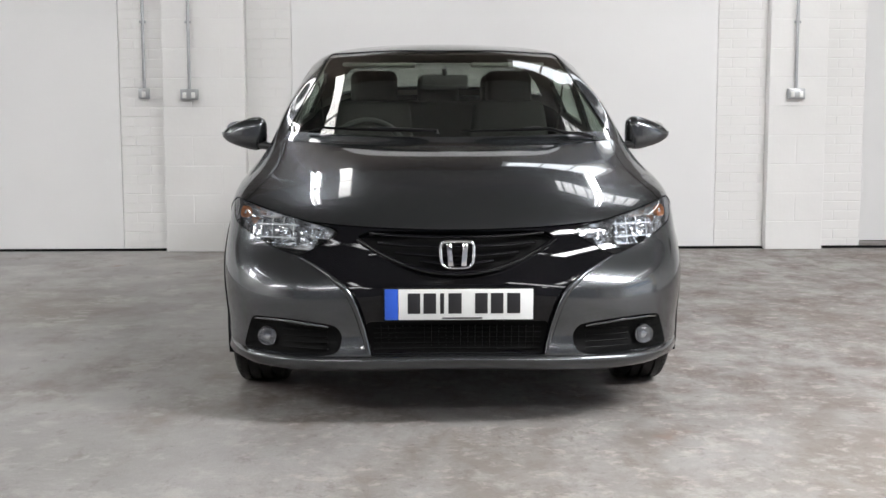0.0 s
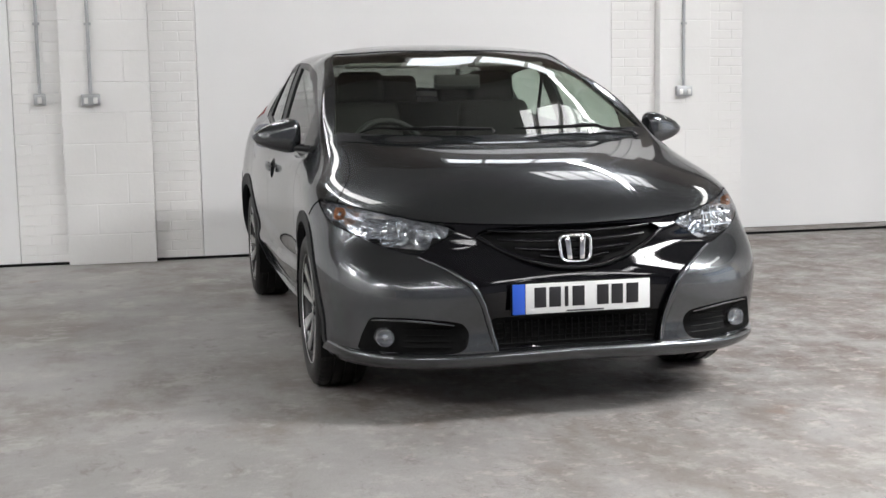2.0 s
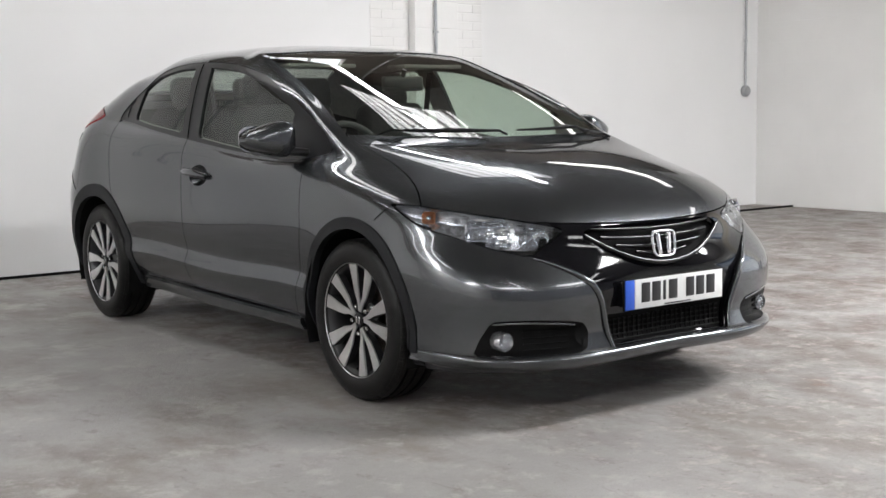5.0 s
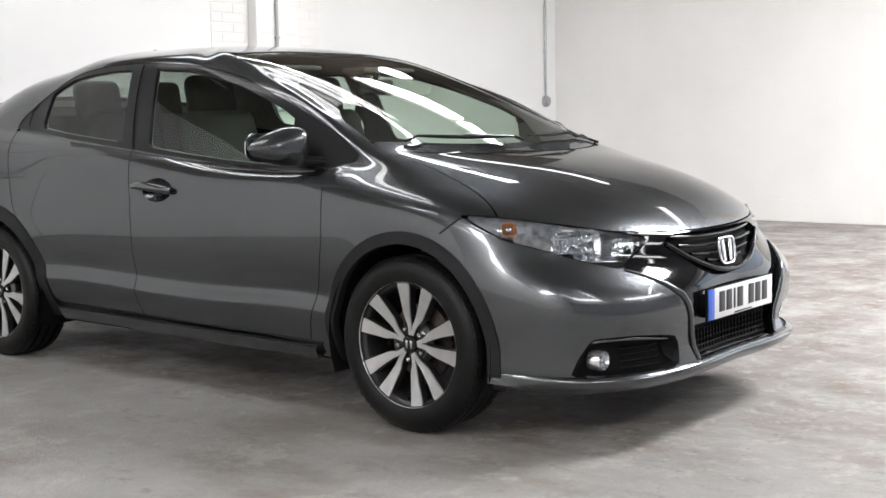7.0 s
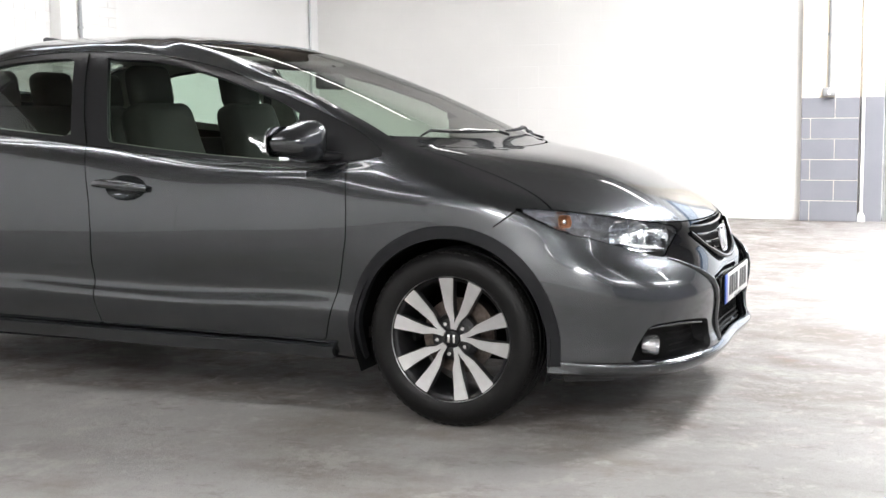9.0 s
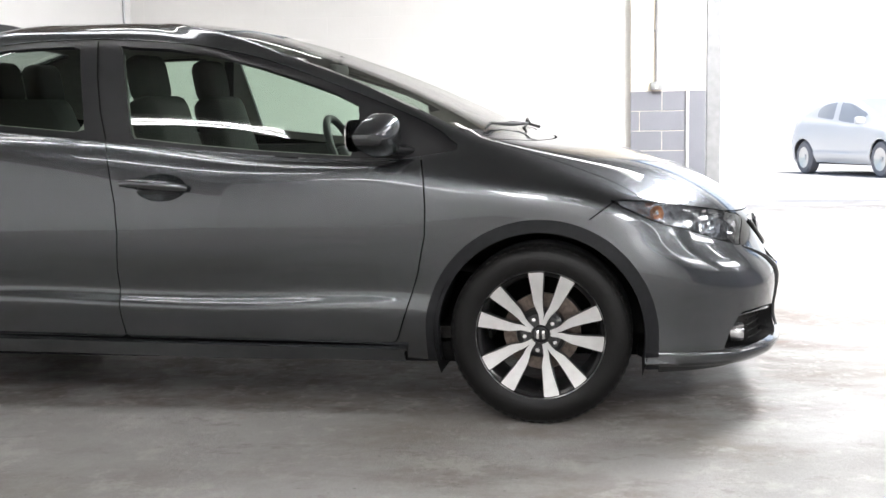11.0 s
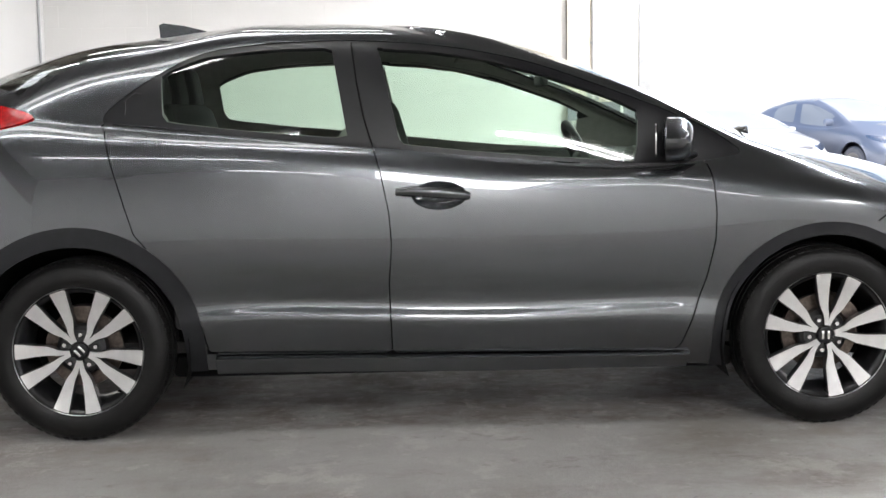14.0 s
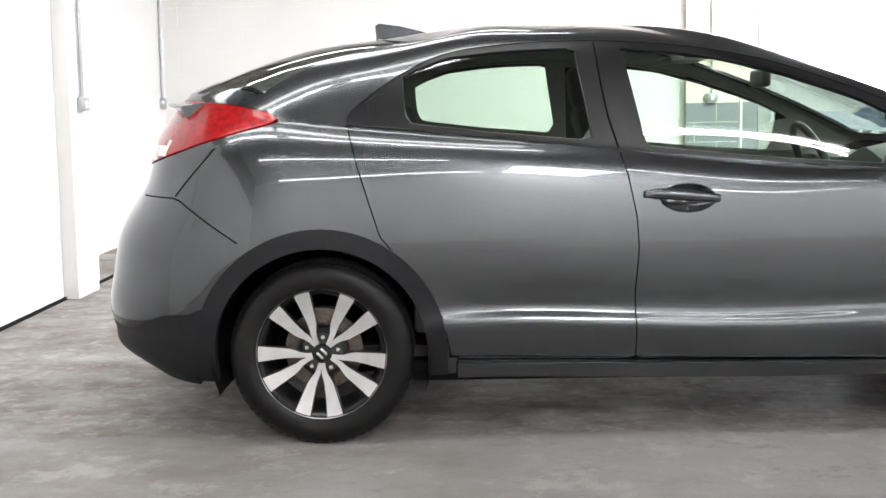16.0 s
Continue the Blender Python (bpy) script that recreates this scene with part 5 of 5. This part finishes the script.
# wipers
for x0, y0, x1, y1 in ((-.05, .93, -.60, 1.035), (.62, 1.0, .05, .93)):
    line, n = [], 10
    for i in range(n):
        t = i / (n - 1)
        x, y = x0 + (x1 - x0) * t, y0 + (y1 - y0) * t
        d = ((GRID[:, :, 0] - abs(x)) ** 2 + (GRID[:, :, 1] - y - 0.02) ** 2 + np.where(GRID[:, :, 2] < .9, 9, 0))
        z = GRID[np.unravel_index(d.argmin(), d.shape)][2]
        line.append((x, y, z + 0.008))
    wp = part("wiper", tube(line, [0.004 + 0.004 * math.sin(math.pi * i / (n - 1)) for i in range(n)], 6), TRIM, car, "black wiper blade at the foot of the windscreen")
    part("wiper_arm", tube([(line[0][0], line[0][1] - 0.05, line[0][2] - 0.015), line[0], (*line[4][:2], line[4][2] + 0.008), line[5]], 0.006, 8), SATIN, wp)
cowl_line = [(x, float(np.interp(abs(x), [p[0] for p in BELT[:4]], [p[1] for p in BELT[:4]])) + 0.015, float(np.interp(abs(x), [p[0] for p in BELT[:4]], [p[2] for p in BELT[:4]])) - 0.002) for x in np.linspace(-.68, .68, 25)]
part("cowl_strip", tube(cowl_line, 0.008, 8), TRIM, car, "black strip between bonnet and windscreen")


# cabin
def seat(x, y, wide, name, rests):
    """A seat: cushion, backrest and headrests."""
    cush = box((wide, 0.52, 0.16), (x, y - 0.26, 0.52), 0.05, 3, Matrix.Rotation(-0.12, 4, "X"))
    root = part(name, cush, SEAT, car, "dark cloth seat")
    bk = box((wide, 0.13, 0.66), (0, 0, 0.33), 0.05, 3)
    for v in bk.verts:
        v.co.x *= 1 - 0.25 * max(0, v.co.z - 0.2) / 0.46
    bmesh.ops.transform(bk, matrix=pose(x, y, 0.52, -16), verts=bk.verts)
    part("backrest", bk, SEAT, root, angle=60)
    for hx in rests:
        hr = box((0.25, 0.10, 0.19), (0, 0, 0), 0.045, 3)
        bmesh.ops.transform(hr, matrix=pose(x + hx, y + 0.205, 1.225, -10), verts=hr.verts)
        part("headrest", hr, SEAT, root, angle=60)
        for e in (-0.05, 0.05):
            part("headrest_post", tube([(x + hx + e, y + 0.175, 1.10), (x + hx + e, y + 0.20, 1.2)], 0.006, 8), CHROME, root)


for x in (-.36, .36):
    seat(x, 2.20, 0.50, "front_seat", (0,))
seat(0, 3.02, 1.24, "rear_bench", (-.38, 0, .38))
dash = bmesh.new()
rows = []
for i in range(19):
    x = -.70 + 1.40 * i / 18
    edge = 1 - 0.25 * (x / .7) ** 4
    hood = 0.05 * math.exp(-((x + .37) / .16) ** 2)
    sec = [(0.98 + 0.14 * (x / .7) ** 2, .915), (1.15, .935), (1.32, .945 + hood), (1.42, .925 + hood), (1.46, .86), (1.44, .72), (1.38, .55), (1.0, .5)]
    rows.append([dash.verts.new((x, y, z)) for y, z in sec])
for a, b in zip(rows, rows[1:]):
    for j in range(len(a) - 1):
        dash.faces.new((a[j], a[j + 1], b[j + 1], b[j]))
part("dashboard", dash, DASH, car, "dark dashboard")
wheel_pts = []
tilt = Matrix.Translation((-.37, 1.60, .905)) @ Matrix.Rotation(radians(-24), 4, "X")
for i in range(36):
    a = 2 * math.pi * i / 36
    wheel_pts.append(tilt @ Vector((0.178 * math.cos(a), 0, 0.172 * math.sin(a))))
sw = part("steering_wheel", tube(wheel_pts, 0.015, 8, True), DASH, car, "dark steering wheel with silver spokes", angle=80)
part("wheel_boss", box((0.15, 0.05, 0.11), (0, 0, 0), 0.025, 3, tilt), DASH, sw)
for a in (0, math.pi, -1.2, math.pi + 1.2):
    part("wheel_spoke", tube([tilt @ Vector((0.06 * math.cos(a), 0.005, 0.05 * math.sin(a))), tilt @ Vector((0.17 * math.cos(a), 0, 0.165 * math.sin(a)))], 0.012, 8), GALV, sw)
mirror_in = part("cabin_mirror", box((0.23, 0.035, 0.07), (0, 1.72, 1.245), 0.015, 3), DASH, car, "black cabin mirror")
part("mirror_stem", tube([(0, 1.72, 1.27), (0, 1.70, 1.31)], 0.012, 8), DASH, mirror_in)
for s in SIDES:
    part("door_card", join(box((0.05, 1.05, 0.60), (s * .785, 1.85, .63), 0.02), box((0.05, 0.70, 0.62), (s * .785, 2.75, .68), 0.02)), DASH, car, "dark inner door panel")
    part("seat_belt", box((0.004, 0.045, 0.62), (s * .63, 2.42, 1.02), 0, turn=Matrix.Rotation(s * 0.12, 4, "Y")), SEAT, car, "dark seat belt")
part("cabin_floor", box((1.5, 2.4, 0.04), (0, 2.2, .30)), SEAT, car)
part("parcel_shelf", box((1.25, 0.5, 0.03), (0, 3.48, 1.0), 0.01), SEAT, car)
for s in SIDES:
    part("sun_visor", box((0.36, 0.15, 0.02), (s * .32, 1.98, 1.335), 0.008, 2, None), LINER, car)


# ---- cars standing in the yard ----
def yard_car(at, mat, label, stretch, tall):
    """A parked car seen through the doorway."""
    root = thing("parked_car", label, "car", "cars in the yard", at)
    scale = Vector((1.02, stretch, tall))
    bm = skin_bmesh(0, 3)
    for key in ("arch_f", "arch_r", "glass_f", "glass_r", "screen", "lamp", "mouth", "intake", "fog"):
        cut(bm, CUTS[key])
    bm.verts.index_update()
    sp2 = Spots(bm)
    val = {k: CUTS[k](sp2) < 0 for k in ("arch_f", "arch_r", "glass_f", "glass_r", "screen", "lamp", "mouth", "intake", "fog")}
    sort = {"body": [], "glass": [], "grille": [], "lamp": []}
    for i, f in enumerate(bm.faces):
        if val["arch_f"][i] or val["arch_r"][i]:
            continue
        k = "glass" if val["glass_f"][i] or val["glass_r"][i] or val["screen"][i] else "grille" if val["mouth"][i] or val["intake"][i] or val["fog"][i] else "lamp" if val["lamp"][i] else "body"
        sort[k].append(f)
    for k, m in (("body", mat), ("glass", YARD_GLASS), ("grille", YARD_TRIM), ("lamp", REFLECTOR)):
        for group in ([SIDES] if k in ("body", "glass") else [(s,) for s in SIDES]):
            me = panel_mesh(k, [panel(bm, sort[k], s, 0, 0.02) for s in group], m)
            for v in me.vertices:
                v.co *= scale
            part(k, me, m, root)
    bm.free()
    part("underside", box((1.5, 3.6 * stretch, 0.2 * tall), (0, 2.1 * stretch, 0.3 * tall)), MATT, root)
    part("plate", box((0.5, 0.02, 0.11), (0, -0.03 * stretch, 0.44 * tall), 0.002), PLATE, root)
    for s in SIDES:
        part("mirror", box((0.2, 0.1, 0.13), (s * .93, 1.4 * stretch, 1.0 * tall), 0.04), mat, root)
        for cy in (HUB_F, HUB_R):
            w = new("wheel")
            w.parent = root
            w.location = (s * .79, cy * stretch, HUB_Z * tall)
            part("tyre", lathe([(0.2, -0.1), (0.28, -0.1), (0.31, -0.07), (0.31, 0.07), (0.28, 0.1), (0.2, 0.1), (0.2, -0.1)], 32), YARD_TRIM, w)
            part("rim", lathe([(0, s * 0.07), (0.05, s * 0.085), (0.05, s * 0.07), (0.2, s * 0.095), (0.215, s * 0.1)], 10), ALLOY, w, smooth=False)
    return root


yard_car(YARD_FALL @ pose(8.1, -4.65, 0, 0, 0, -70), CAR_WHITE, "white saloon parked in the sunlit yard", 1.05, 0.98)
yard_car(YARD_FALL @ pose(8.1, -6.9, 0, 0, 0, -70), CAR_BLUE, "blue-grey tall estate car parked in the yard", 1.06, 1.1)

# ---- blockwork and brickwork, piece by piece ----
def brick_mesh(name, size, mat, bevel=0.002):
    bm = box(size, (0, 0, 0), bevel, 1)
    me = bpy.data.meshes.new(name)
    bm.to_mesh(me)
    bm.free()
    me.materials.append(mat)
    return me


rng = random.Random(4)


def lay(parent, axis, a0, a1, z0, z1, face, long, high, deep, mat, name, joint=0.006):
    """Courses of a bond on a wall facing -y (axis x) or -x (axis y)."""
    meshes = {}
    row, z = 0, z0
    while z < z1 - 0.02:
        h = min(high, z1 - z)
        a = a0 - (long / 2 if row % 2 else 0)
        while a < a1 - 0.01:
            lo, hi = max(a, a0), min(a + long, a1)
            if hi - lo > 0.03:
                key = (round(hi - lo, 3), round(h, 3))
                if key not in meshes:
                    size = (hi - lo - joint, deep, h - joint) if axis == "x" else (deep, hi - lo - joint, h - joint)
                    meshes[key] = brick_mesh(name, size, mat)
                ob = new(name, meshes[key])
                ob.parent = parent
                off = face + deep / 2 + rng.uniform(-0.0006, 0.0006)
                ob.location = ((lo + hi) / 2, off, z + h / 2) if axis == "x" else (off, (lo + hi) / 2, z + h / 2)
            a += long
        z += high
        row += 1


for a, b in PIERS:
    pier = slab("pier", (a + 0.001, 5.3245, 0.004), (b - 0.001, BACK + 0.05, 3.15), WALL, "white painted block pier on the back wall", "pier")
    lay(pier, "x", a, b, 0.0, 3.15, 5.322, 0.45, 0.225, 0.03, WALL, "block", 0.006)
for a, b in ((-2.415, -2.067), (-1.43, -1.08), (2.25, 2.638), (3.09, 3.42)):
    lay(wall_back, "x", a, b, 0.0, 2.85, 5.4145, 0.225, 0.075, 0.03, WALL, "brick", 0.006)
    slab("brick_bay", (a + 0.001, 5.4168, 0.004), (b - 0.001, BACK + 0.05, 3.0), WALL, "white painted brick bay beside a pier", "wall")
lay(wall_right, "y", 0.59, BACK + 0.51, 0.0, 3.4, RIGHT, 0.45, 0.225, 0.06, WALL, "block", 0.004)
slab("wall_right_face", (RIGHT + 0.0012, 0.59, 0.004), (RIGHT + 0.05, BACK + 0.51, CEIL), WALL, "white painted blockwork face")
door_pier = slab("door_pier", (7.6572, 0.056, 0.004), (RIGHT + 0.05, 0.584, CEIL), CREAM, "cream and grey painted pier beside the doorway", "pier")
lay(door_pier, "y", 0.05, 0.59, 0.0, 1.2, 7.655, 0.45, 0.2, 0.03, DADO, "block", 0.005)
lay(door_pier, "y", 0.05, 0.59, 1.2, 3.2, 7.658, 0.45, 0.2, 0.03, CREAM, "block", 0.004)
slab("door_reveal", (RIGHT + 0.02, DOOR_Y1 + 0.06, 0), (RIGHT + 0.05, 0.05, 1.2), DADO, "grey painted wall beside the shutter guide")
slab("door_reveal_upper", (RIGHT + 0.02, DOOR_Y1 + 0.06, 1.2), (RIGHT + 0.05, 0.05, CEIL), CREAM, "cream painted wall beside the shutter guide")
